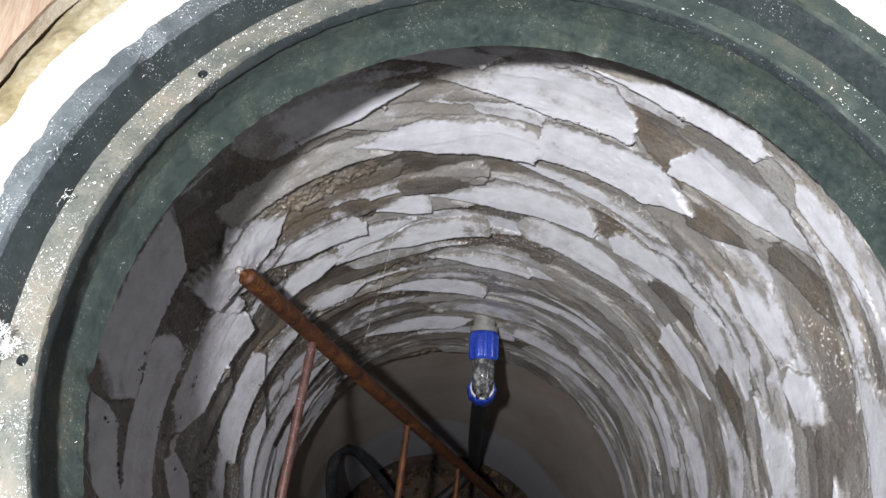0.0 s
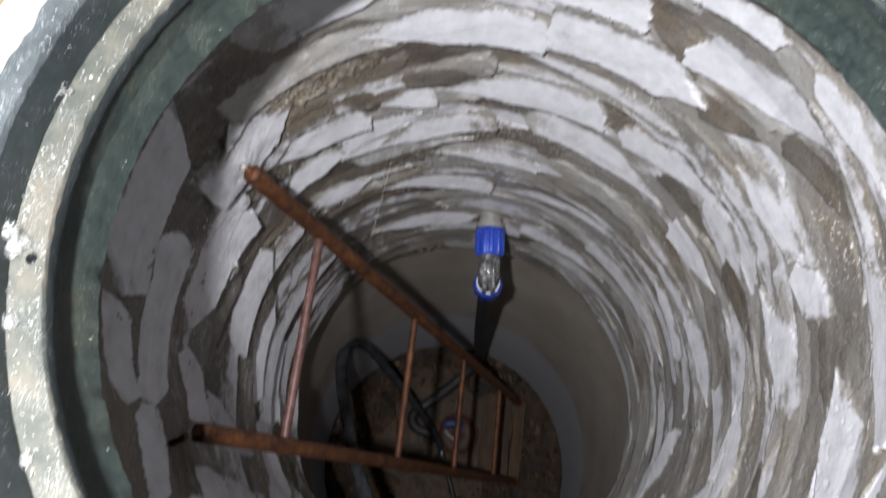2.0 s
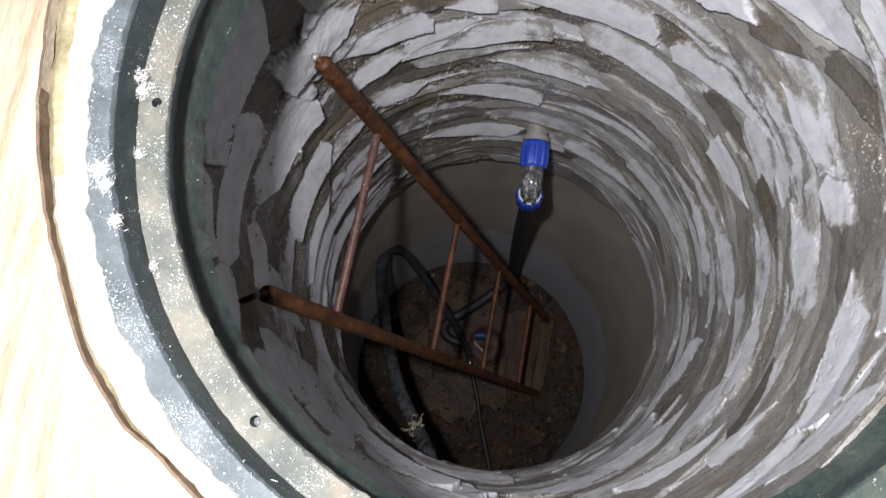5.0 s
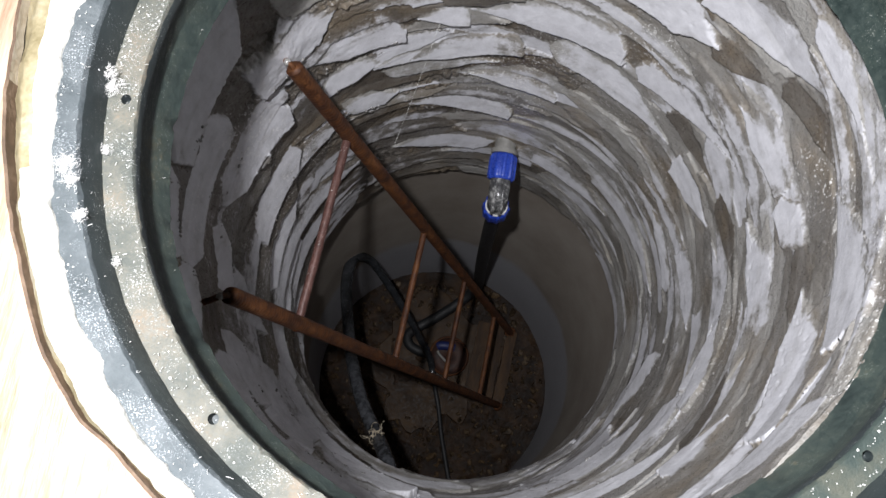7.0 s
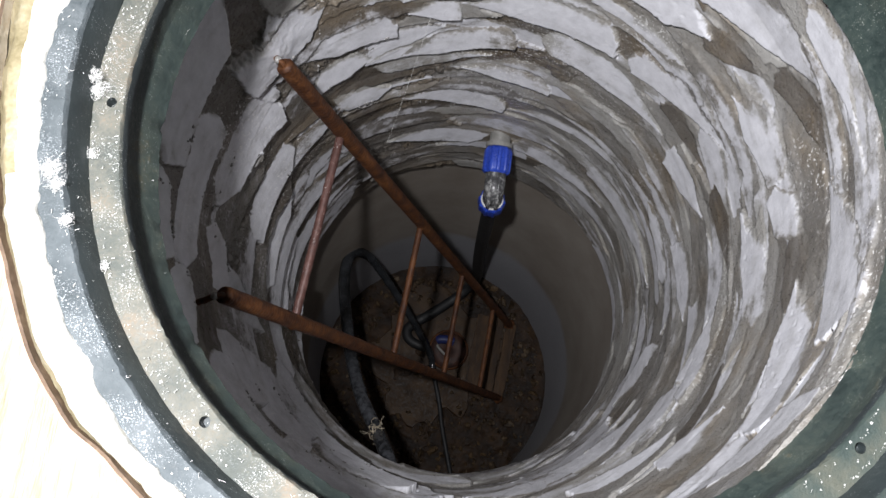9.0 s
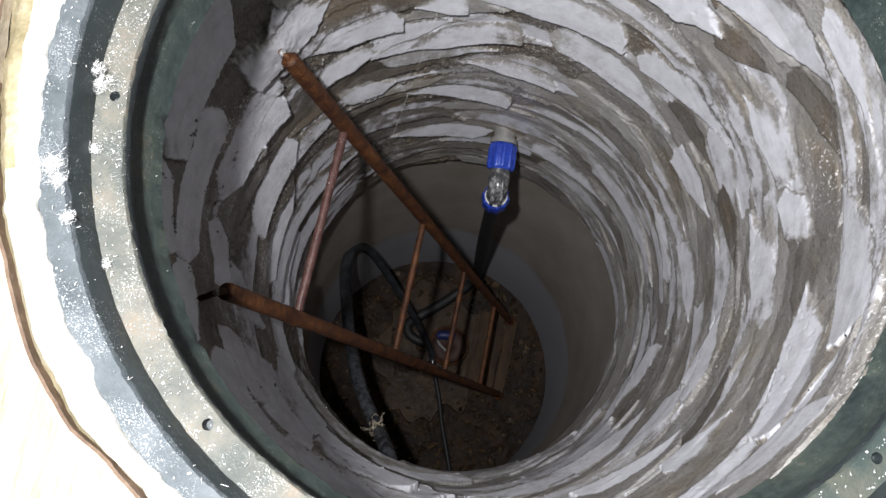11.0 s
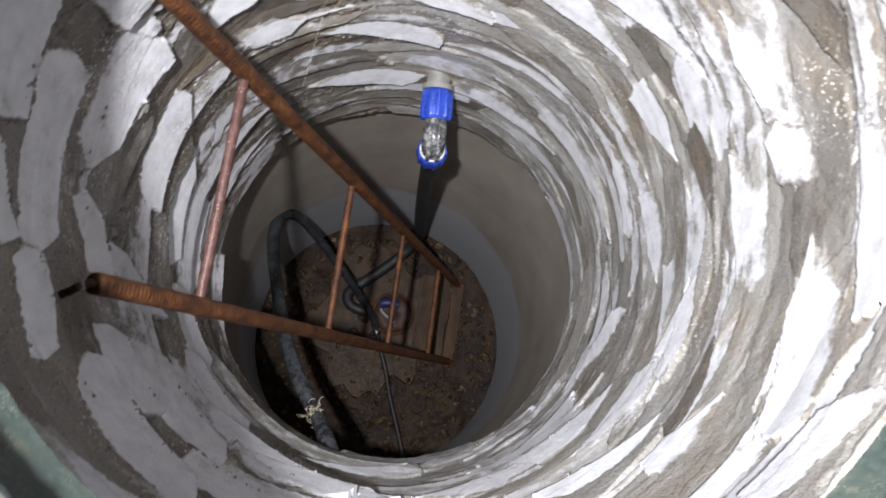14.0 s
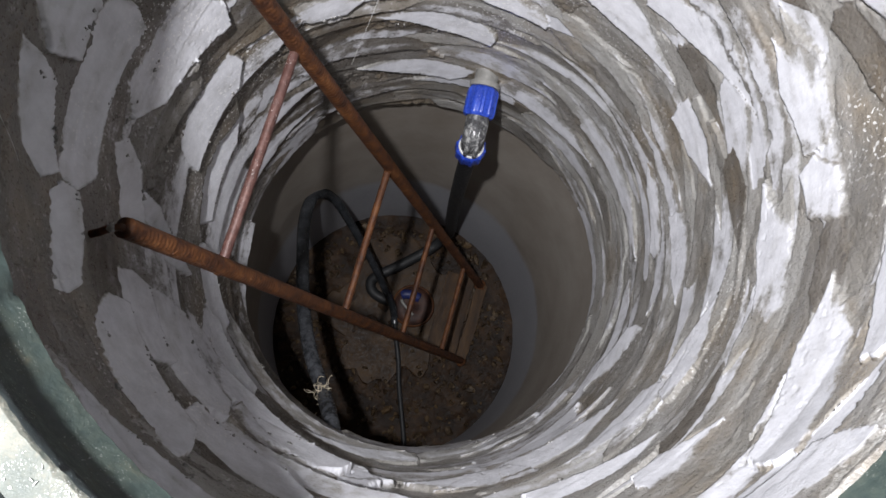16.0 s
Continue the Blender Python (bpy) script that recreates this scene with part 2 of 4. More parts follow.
CUT_EDGE = surface("dark_cut_board", [(0.3, (0.05, 0.032, 0.02)), (0.5, (0.13, 0.085, 0.055)), (0.7, (0.24, 0.17, 0.12))], 30.0, (0.7, 0.9), 200.0, 0.002)
# darkened like the other well-bottom colours, with the dimness painted in
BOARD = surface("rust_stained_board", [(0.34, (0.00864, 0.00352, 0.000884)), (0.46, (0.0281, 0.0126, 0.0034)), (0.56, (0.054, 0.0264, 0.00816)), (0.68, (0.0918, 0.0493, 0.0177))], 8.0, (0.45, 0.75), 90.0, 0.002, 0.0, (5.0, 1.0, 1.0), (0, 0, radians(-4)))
HOSE = surface("black_polythene", [(0.3, (0.006, 0.0065, 0.007)), (0.5, (0.011, 0.0115, 0.0125)), (0.74, (0.024, 0.025, 0.027))], 20.0, (0.48, 0.72), 160.0, 0.0004)
HOSE_LIT_TOP = surface("muddy_lit_top_polythene", [(0.3, (0.010, 0.011, 0.012)), (0.5, (0.022, 0.024, 0.027)), (0.74, (0.055, 0.058, 0.064))], 26.0, (0.10, 0.30), 180.0, 0.0006)
hose_tree = HOSE_LIT_TOP.node_tree
hose_in = hose_tree.nodes["Principled BSDF"].inputs["Base Color"]
hose_p = place_of(hose_tree)
hose_z = hose_tree.nodes.new("ShaderNodeSeparateXYZ")
hose_tree.links.new(hose_p, hose_z.inputs[0])
# paler upper leg: mud spots plus the light falling there, put into the colour
hose_mud_lit = sums(hose_tree, "MULTIPLY", fit_range(hose_tree, hose_z.outputs[2], -1.58, -1.40), fit_range(hose_tree, noise_of(hose_tree, hose_p, 60.0, 5.0), 0.40, 0.60))
hose_tree.links.new(mixed(hose_tree, hose_mud_lit, hose_in.links[0].from_socket, (0.075, 0.078, 0.087)), hose_in)
BLUE = surface("blue_polypropylene", [(0.3, (0.012, 0.030, 0.22)), (0.5, (0.022, 0.060, 0.42)), (0.76, (0.055, 0.12, 0.55))], 40.0, (0.22, 0.42), 200.0, 0.0005, 0.0, None, (0, 0, 0), ((0.55, 0.58, 0.62), 0.70, 210.0))
DARK_BLUE = surface("grimy_blue_plastic", [(0.3, (0.006, 0.009, 0.04)), (0.5, (0.012, 0.020, 0.10)), (0.76, (0.03, 0.05, 0.18))], 40.0, (0.4, 0.6), 200.0, 0.0005)
# the pale end of the ramp paints glossy highlights onto the black plastic
BLACK_PLASTIC = surface("black_plastic", [(0.34, (0.020, 0.020, 0.021)), (0.5, (0.085, 0.085, 0.088)), (0.62, (0.36, 0.36, 0.35))], 60.0, (0.10, 0.28), 220.0, 0.0008)
PALE_SEAL = surface("pale_seal", [(0.3, (0.48, 0.48, 0.46)), (0.7, (0.72, 0.72, 0.70))], 60.0, (0.3, 0.5), 220.0, 0.0003)
GREY_PVC = surface("grey_mortared_pipe", [(0.3, (0.15, 0.145, 0.135)), (0.5, (0.22, 0.215, 0.20)), (0.7, (0.31, 0.30, 0.285))], 45.0, (0.45, 0.7), 220.0, 0.0008)
STRAW = surface("dry_straw", [(0.3, (0.40, 0.33, 0.22)), (0.7, (0.66, 0.58, 0.45))], 60.0, (0.6, 0.8), 220.0, 0.0003)
FLUFF = surface("white_fluff", [(0.3, (0.62, 0.62, 0.60)), (0.7, (0.82, 0.82, 0.80))], 60.0, (0.7, 0.9), 220.0, 0.0003)
for dull in (SEDIMENT, SCREED, STONE, BOARD):
    dull.node_tree.nodes["Principled BSDF"].inputs["Specular IOR Level"].default_value = 0.25
PAINT = surface("brown_wall_paint", [(0.3, (0.13, 0.10, 0.075)), (0.7, (0.21, 0.165, 0.125))], 3.0, (0.6, 0.8), 120.0, 0.001)


# ---- building helpers ----
def mesh_of(name, verts, faces, mats, smooth=True, index=None):
    me = bpy.data.meshes.new(name)
    me.from_pydata([tuple(v) for v in verts], [], faces)
    for m in mats:
        me.materials.append(m)
    me.polygons.foreach_set("use_smooth", [smooth] * len(me.polygons))
    if index is not None:
        me.polygons.foreach_set("material_index", index)
    me.update()
    return me


def finish(bm, name, mat, smooth=True):
    me = bpy.data.meshes.new(name)
    bm.normal_update()
    bm.to_mesh(me)
    bm.free()
    me.materials.append(mat)
    me.polygons.foreach_set("use_smooth", [smooth] * len(me.polygons))
    return me


def part(name, me, parent, label=""):
    ob = new(name, me)
    ob.parent = parent
    ob.matrix_parent_inverse = parent.matrix_world.inverted()
    if label:
        ob["label"] = label
    return ob


def empty(name, at):
    ob = new(name)
    ob.empty_display_size = 0.05
    ob.matrix_world = Matrix.Translation(at)
    bpy.context.view_layer.update()
    return ob


def smooth_line(points, steps=12):
    """Catmull-Rom through the points."""
    pts = [Vector(p) for p in points]
    pts = [2 * pts[0] - pts[1]] + pts + [2 * pts[-1] - pts[-2]]
    out = []
    for i in range(1, len(pts) - 2):
        a, b, c, d = pts[i - 1:i + 3]
        for k in range(steps):
            t = k / steps
            out.append(0.5 * (2 * b + (c - a) * t + (2 * a - 5 * b + 4 * c - d) * t * t + (3 * b - a - 3 * c + d) * t ** 3))
    out.append(pts[-2])
    return out


def tube(name, line, radius, mat, sides=16, wave=None):
    """A closed tube along a line of points; radius: metres, or a function of (share, angle, metres along)."""
    line = [Vector(p) for p in line]
    n = len(line)
    along = [0.0]
    for a, b in zip(line, line[1:]):
        along.append(along[-1] + (b - a).length)
    t0 = (line[1] - line[0]).normalized()
    side = t0.orthogonal().normalized()
    verts, faces = [], []
    for i, p in enumerate(line):
        t = (line[min(i + 1, n - 1)] - line[max(i - 1, 0)]).normalized()
        side = (side - t * side.dot(t)).normalized()
        up = t.cross(side)
        for k in range(sides):
            a = 2 * math.pi * k / sides
            r = radius(i / (n - 1), a, along[i]) if callable(radius) else radius
            verts.append(p + r * (math.cos(a) * side + math.sin(a) * up))
    for i in range(n - 1):
        for k in range(sides):
            q = (k + 1) % sides
            faces.append((i * sides + k, i * sides + q, (i + 1) * sides + q, (i + 1) * sides + k))
    faces.append(tuple(range(sides))[::-1])
    faces.append(tuple(range((n - 1) * sides, n * sides)))
    return mesh_of(name, verts, faces, [mat])


def revolve(name, profile, mats, index, steps=240, centre=(0, 0), jitter=None, closed=True):
    """Turns a profile of (radius, height) about a vertical axis. index: a material for each stretch of the profile."""
    verts, faces, mi = [], [], []
    m = len(profile)
    for i in range(steps):
        a = 2 * math.pi * i / steps
        for j, (r, z) in enumerate(profile):
            if jitter:
                dr, dz = jitter(j, a, r, z)
                r, z = r + dr, z + dz
            verts.append((centre[0] + r * math.cos(a), centre[1] + r * math.sin(a), z))
    for i in range(steps):
        q = (i + 1) % steps
        for j in range(m if closed else m - 1):
            k = (j + 1) % m
            faces.append((i * m + j, q * m + j, q * m + k, i * m + k))
            mi.append(index[j])
    return mesh_of(name, verts, faces, mats, True, mi)


def sharpen(me, degrees=35):
    me.set_sharp_from_angle(angle=radians(degrees))
    return me


def blob(name, size, mat, seed, rough=0.25, cuts=2):
    bm = bmesh.new()
    bmesh.ops.create_icosphere(bm, subdivisions=cuts, radius=1.0)
    for v in bm.verts:
        k = 1 + rough * fbm(v.co * 1.3 + Vector((seed * 3.1, seed * 1.7, seed)), 3)
        v.co = Vector((v.co.x * size[0], v.co.y * size[1], v.co.z * size[2])) * k
    return finish(bm, name, mat)


# ---- the plastered shaft ----
def strokes():
    """Trowel strokes of the shaft: angle and height of both ends, width, lime (0 to 1), thickness of the lower edge."""
    rng = random.Random(5)
    found = []
    for row in range(22):
        z = -0.01 - 0.056 * row
        a = rng.uniform(0, 30)
        while a < 375:
            length = rng.uniform(24, 58)
            west = 0.5 + 0.5 * math.cos(radians(a - 200))
            tilt = rng.uniform(-0.06, 0.06)
            zz = z + rng.uniform(-0.03, 0.03)
            upper_east = z > -0.45 and (a < 100 or a > 330)
            lime = rng.choice((0.05, 0.25, 0.45, 0.6, 0.75)) if upper_east else rng.choice((0.05, 0.15, 0.3, 0.42, 0.52, 0.62, 0.75, 0.85))
            width = rng.uniform(0.026, 0.070)
            if west > 0.6:
                width = rng.uniform(0.06, 0.115)
                length *= 1.25
                # less lime high on the west, where shade is painted in
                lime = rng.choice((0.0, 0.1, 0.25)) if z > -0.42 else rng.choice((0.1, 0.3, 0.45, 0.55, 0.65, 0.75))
                if rng.random() < 0.4:
                    a += length * 0.6
                    continue
            found.append((a, zz, a + length, zz + tilt, width, lime, rng.uniform(0.0008, 0.0026 + 0.0145 * west)))
            a += length * rng.uniform(0.5, 0.9)
    north = [
        (97, -0.156, 60, -0.160, 0.104), (73, -0.092, 38, -0.056, 0.050), (114, -0.273, 75, -0.280, 0.080), (77, -0.257, 43, -0.273, 0.092),
        (135, -0.172, 98, -0.172, 0.084), (99, -0.440, 60, -0.428, 0.080), (139, -0.462, 114, -0.469, 0.072), (112, -0.450, 98, -0.455, 0.060), (78, -0.516, 39, -0.543, 0.078),
        (114, -0.575, 84, -0.531, 0.060), (155, -0.360, 129, -0.357, 0.108), (138, -0.540, 121, -0.562, 0.062), (134, -0.668, 117, -0.685, 0.066), (99, -0.659, 72, -0.669, 0.052), (115, -0.770, 83, -0.800, 0.062),
        (123, -0.973, 87, -1.007, 0.062), (77, -0.972, 39, -0.998, 0.070),
    ]
    east = [
        (52, -0.184, 20, -0.113, 0.092), (33, -0.052, 10, -0.062, 0.060), (57, -0.440, 22, -0.387, 0.078), (34, -0.295, 13, -0.268, 0.085),
        (36, -0.555, 15, -0.526, 0.080), (53, -0.900, 8, -0.880, 0.075), (13, -0.380, -14, -0.321, 0.085), (13, -0.286, 1, -0.234, 0.080),
        (8, -0.139, -20, -0.075, 0.105), (15, -0.660, -8, -0.622, 0.075), (-6, -0.215, -37, -0.138, 0.100), (-50, -0.080, -31, -0.037, 0.080),
        (-6, -0.484, -29, -0.499, 0.080), (-25, -0.535, -51, -0.550, 0.080), (-30, -0.291, -47, -0.303, 0.080), (30, -0.74, 6, -0.76, 0.05),
    ]
    west = [
        (148, -0.500, 179, -0.470, 0.100), (163, -0.345, 196, -0.365, 0.080), (150, -0.228, 179, -0.243, 0.112), (180, -0.236, 197, -0.270, 0.046),
        (207, -0.487, 225, -0.453, 0.080), (212, -0.405, 243, -0.325, 0.092), (210, -0.600, 240, -0.560, 0.105), (209, -0.790, 236, -0.810, 0.110),
        (235, -0.443, 262, -0.459, 0.100), (226, -0.745, 263, -0.640, 0.090), (189, -0.520, 203, -0.700, 0.075), (193, -0.835, 216, -0.909, 0.095),
        (182, -0.450, 198, -0.520, 0.060), (196, -0.310, 214, -0.300, 0.060), (150, -0.655, 178, -0.700, 0.085), (158, -0.800, 188, -0.850, 0.080),
    ]
    south = [
        (238, -0.640, 276, -0.709, 0.090), (276, -0.709, 305, -0.640, 0.080), (298, -0.672, 330, -0.652, 0.080), (330, -0.900, 350, -0.780, 0.080),
        (260, -0.320, 290, -0.300, 0.100), (222, -0.180, 255, -0.200, 0.090), (300, -0.450, 325, -0.420, 0.060), (248, -0.900, 282, -0.960, 0.060),
    ]
    wet = [
        (106, -0.40, 88, -0.405, 0.050), (64, -0.165, 49, -0.20, 0.060), (46, -0.28, 32, -0.23, 0.055), (63, -0.41, 52, -0.43, 0.060), (6, -0.235, -14, -0.22, 0.050),
        (30, -0.20, 12, -0.15, 0.045), (118, -0.36, 104, -0.34, 0.040), (44, -0.47, 24, -0.47, 0.045), (20, -0.47, 0, -0.44, 0.045), (-20, -0.38, -40, -0.36, 0.04),
    ]
    for a, z, b, w, width in wet:
        found.append((b, w, a, z, width, -0.2, 0.002))
    for table, thick, slim in ((north, 0.009, 0.95), (east, 0.0055, 0.85), (south, 0.010, 0.85), (west, 0.013, 0.95)):
        for a, z, b, w, width in table:
            width *= slim
            if b < a:
                a, z, b, w = b, w, a, z
            found.append((a, z, b, w, width, 0.86, thick))
    return found


def shaft_wall():
    steps, rows = 1400, 560
    ang = np.linspace(0, 2 * np.pi, steps, endpoint=False)
    share = np.linspace(0, 1, rows)
    low = LIP_Z + LIP_SX * LIP_R * np.cos(ang) + LIP_SY * LIP_R * np.sin(ang)
    ragged = np.array([0.006 * fbm((math.cos(a) * 5, math.sin(a) * 5, 3.0), 4) + 0.004 * fbm((math.cos(a) * 19, math.sin(a) * 19, 8.0), 3) for a in ang])
    A = np.broadcast_to(ang[None, :], (rows, steps))
    Z = 0.004 + share[:, None] * (low + ragged - 0.004)[None, :]

    def lattice(na, nz, seed):
        """Smooth noise that closes round the shaft."""
        g = np.random.RandomState(seed).uniform(-1, 1, (nz + 2, na))
        fa, fz = A / (2 * np.pi) * na, share[:, None] * nz + 0 * A
        i, j = np.floor(fa).astype(int), np.floor(fz).astype(int)
        u, v = fa - i, fz - j
        u, v = u * u * (3 - 2 * u), v * v * (3 - 2 * v)
        i0, i1 = i % na, (i + 1) % na
        return (g[j, i0] * (1 - u) + g[j, i1] * u) * (1 - v) + (g[j + 1, i0] * (1 - u) + g[j + 1, i1] * u) * v

    warp = 0.55 * lattice(60, 26, 1) + 0.3 * lattice(150, 70, 2) + 0.18 * lattice(380, 170, 3)
    grit_edge = lattice(560, 260, 19)
    streak = 0.6 * lattice(40, 200, 14) + 0.4 * lattice(90, 330, 15)
    crumbs = np.clip(lattice(420, 190, 4) - 0.55, 0, 1) * 2.2
    height = 0.006 * lattice(14, 7, 5) + 0.003 * lattice(40, 20, 6) + 0.0008 * lattice(200, 90, 7)
    lime = np.zeros_like(height)
    tone = 0.45 + 0.3 * lattice(24, 16, 8)
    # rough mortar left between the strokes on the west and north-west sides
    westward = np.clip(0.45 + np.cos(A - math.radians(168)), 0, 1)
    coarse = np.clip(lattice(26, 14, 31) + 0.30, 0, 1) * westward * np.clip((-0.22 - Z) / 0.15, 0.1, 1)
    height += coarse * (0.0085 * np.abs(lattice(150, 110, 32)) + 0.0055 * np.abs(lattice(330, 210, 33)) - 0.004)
    # west half toned down: the hatch's shade put into the plaster colour
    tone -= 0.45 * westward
    rng = np.random.RandomState(9)
    radius = 0.39
    for a, z, b, w, width, white, thick in strokes():
        a, b = math.radians(a), math.radians(b)
        mid, half = (a + b) / 2, (b - a) / 2
        d = (A - mid + np.pi) % (2 * np.pi) - np.pi
        cols = np.abs(d[0]) < half * 1.25 + 0.02
        dd, ZZ, ww = d[:, cols], Z[:, cols], warp[:, cols]
        u = dd / half
        plate = white > 0.8
        line = (z + w) / 2 + (w - z) / 2 * u + (0.003 if plate else 0.010) * (1 - u * u) * rng.uniform(-1, 1)
        flat = np.clip((ZZ - line) / (width / 2), -1.3, 1.3)
        # blade marks: one end cut off slantwise, the other drawn out to a streaky point
        rag = 0.02 if thick > 0.012 else 0.06 if thick > 0.008 else 0.13
        u = u + rng.uniform(-0.22, 0.22) * flat + rag * 0.35 * ww + rag * 0.45 * streak[:, cols]
        cut, point = rng.uniform(0.04, 0.16), rng.uniform(0.55, 1.25)
        if thick > 0.012:
            point = rng.uniform(0.15, 0.5)
        first, last = (cut, point) if rng.rand() < 0.5 else (point, cut)
        taper = np.clip(np.minimum((1 + u) / first, (1 - u) / last), 0, 1) ** rng.uniform(0.75, 1.1)
        v = (ZZ - line) / (width / 2) + rng.uniform(-0.25, 0.25) * u
        # crisp below, ragged and worn thin above
        v = v + np.where(v < 0, min(0.05, rag), 0.02 + rag * 1.8) * ww + np.where(v < 0, 0.03, 0.10) * grit_edge[:, cols]
        thinning, fade, lean = rng.uniform(0.3, 1.0), rng.uniform(0.2, 0.75), rng.choice((-1, 1))
        if thick > 0.012:
            thinning, fade = 0.15, 0.25
        inside = np.abs(v) < taper
        soft = np.clip((taper - np.abs(v)) / np.where(v < 0, 0.05, rng.uniform(0.08, 0.40)), 0, 1)
        base = float(np.median(height[:, cols][inside])) if inside.any() else 0.0
        # flat blade facet, thick along the lower edge, drawn out thin above
        facet = 0.93 * base + 0.07 * height[:, cols] + thick * (0.40 - 0.60 * flat) + 0.0012 * rng.uniform(-1, 1) * np.clip(dd / half, -1, 1)
        bead = (1.0 if thick > 0.012 else 0.35) * np.exp(-((taper - np.abs(v)) / 0.09) ** 2) * (v < 0) * crumbs[:, cols] * (0.003 + 0.20 * thick)
        # the blade leaves a shallow groove below a thick stroke
        below = np.clip(1 - np.abs((np.abs(v) - taper) / 0.13 - 0.8), 0, 1) * (v < 0) * (np.abs(v) > taper) * (taper > 0.3)
        if thick > 0.005:
            height[:, cols] -= 0.45 * thick * below * np.clip(0.7 + ww, 0, 1.2)
        blend = soft * soft * (3 - 2 * soft)
        height[:, cols] = np.where(inside, height[:, cols] * (1 - blend) + facet * blend + bead, height[:, cols])
        # plain strokes on the west get a low tone too, as painted shade
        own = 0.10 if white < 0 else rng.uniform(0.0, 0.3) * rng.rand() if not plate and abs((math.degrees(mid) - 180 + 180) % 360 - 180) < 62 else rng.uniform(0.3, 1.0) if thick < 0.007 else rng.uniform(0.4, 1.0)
        white = max(white, 0.0)
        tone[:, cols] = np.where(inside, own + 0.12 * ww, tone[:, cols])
        # the lime coat is dense along the crisp edge and thins out upwards and towards the drawn-out end
        thin = np.clip((taper - np.abs(v)) / np.where(v < 0, 0.06, thinning), 0, 1) ** 0.7
        thin = thin * np.clip(1.15 - fade * np.clip(lean * u, 0, 1), 0, 1)
        lime[:, cols] = np.where(inside, np.maximum(white * thin, (1 - np.clip(soft * 1.6, 0, 1)) * lime[:, cols]), lime[:, cols])
    pits = np.clip(lattice(520, 240, 22) - 0.62, 0, 1) * np.clip(lattice(18, 12, 23) + 0.25, 0, 1)
    height -= 0.004 * pits
    # on the east side the plaster is drawn up flush to the hatch
    height += 0.030 * np.clip(1 + Z / 0.16, 0, 1) * np.clip(0.35 + np.cos(A - 0.15), 0, 1)
    # plaster dabs that hold the ladder's anchors
    for a, z in ((145, -0.352), (203, -0.36)):
        d = (A - math.radians(a) + np.pi) % (2 * np.pi) - np.pi
        far = np.hypot(d * radius, (Z - z) * 0.8) / 0.048
        height += 0.011 * np.exp(-far ** 2) * (1 + 0.35 * warp)
    R = WALL_TOP_R + (LIP_R - WALL_TOP_R) * share[:, None] - height
    verts = np.stack([R * np.cos(A), R * np.sin(A), Z], -1).reshape(-1, 3)
    extra = []
    # the lip's underside runs out to the concrete ring, and the top out under the hatch
    for r, dz in ((0.400, -0.012), (0.455, -0.004)):
        extra.append(np.stack([r * np.cos(ang), r * np.sin(ang), low + ragged * 0.4 + dz], -1))
    extra.append(np.stack([0.46 * np.cos(ang), 0.46 * np.sin(ang), 0 * ang + 0.004], -1))
    verts = np.concatenate([verts] + extra)
    order = list(range(rows)) + [rows, rows + 1]
    k = np.arange(steps)
    q = (k + 1) % steps
    quads = [np.stack([i * steps + k, j * steps + k, j * steps + q, i * steps + q], -1) for i, j in zip(order, order[1:])]
    quads.append(np.stack([(rows + 2) * steps + k, k, q, (rows + 2) * steps + q], -1))
    faces = np.concatenate(quads)
    me = bpy.data.meshes.new("wall_shaft")
    me.vertices.add(len(verts))
    me.vertices.foreach_set("co", verts.ravel())
    me.loops.add(faces.size)
    me.loops.foreach_set("vertex_index", faces.ravel())
    me.polygons.add(len(faces))
    me.polygons.foreach_set("loop_start", np.arange(0, faces.size, 4))
    me.polygons.foreach_set("use_smooth", np.ones(len(faces), bool))
    me.update(calc_edges=True)
    drag = 0.5 + 0.34 * lattice(20, 80, 16) + 0.16 * lattice(44, 230, 17) + 0.16 * lattice(120, 90, 18)
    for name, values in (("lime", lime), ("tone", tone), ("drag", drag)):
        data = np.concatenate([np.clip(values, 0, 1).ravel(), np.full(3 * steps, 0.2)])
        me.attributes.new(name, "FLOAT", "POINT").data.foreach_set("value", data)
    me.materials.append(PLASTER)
    me.validate()
    # crumbs of plaster left along the lower edges of the thick strokes
    pick = random.Random(21)
    crumb_v, crumb_f = [], []
    unit = [Vector(v) for v in ((1, 0, 0), (-1, 0, 0), (0, 1, 0), (0, -1, 0), (0, 0, 1), (0, 0, -1))]
    sides = ((0, 2, 4), (2, 1, 4), (1, 3, 4), (3, 0, 4), (2, 0, 5), (1, 2, 5), (3, 1, 5), (0, 3, 5))
    for a, z, b, w, width, white, thick in strokes():
        if thick < 0.0085:
            continue
        for _ in range(int(thick * 2600)):
            k = pick.uniform(0.1, 0.9)
            ang_k = math.radians(a + (b - a) * k)
            zz = z + (w - z) * k - width * 0.5 * pick.uniform(0.84, 1.02)
            if noise.noise(Vector((ang_k * 14, zz * 40, 1.0))) < pick.uniform(-0.1, 0.35):
                continue
            i = int(ang_k / (2 * math.pi) * steps) % steps
            j = int(np.clip((zz - 0.004) / (low[i] - 0.004), 0.01, 0.985) * (rows - 1))
            spot = Vector(verts[j * steps + i])
            size = pick.uniform(0.0007, 0.0026) * (1.6 if pick.random() < 0.12 else 1)
            start = len(crumb_v)
            crumb_v += [spot + Vector([c * size * pick.uniform(0.6, 1.5) for c in u]) + Vector([pick.uniform(-0.4, 0.4) * size for _ in range(3)]) for u in unit]
            crumb_f += [tuple(start + n for n in f) for f in sides]
    crumbs_ob = new("plaster_crumbs", mesh_of("plaster_crumbs", crumb_v, crumb_f, [CRUMB], True))
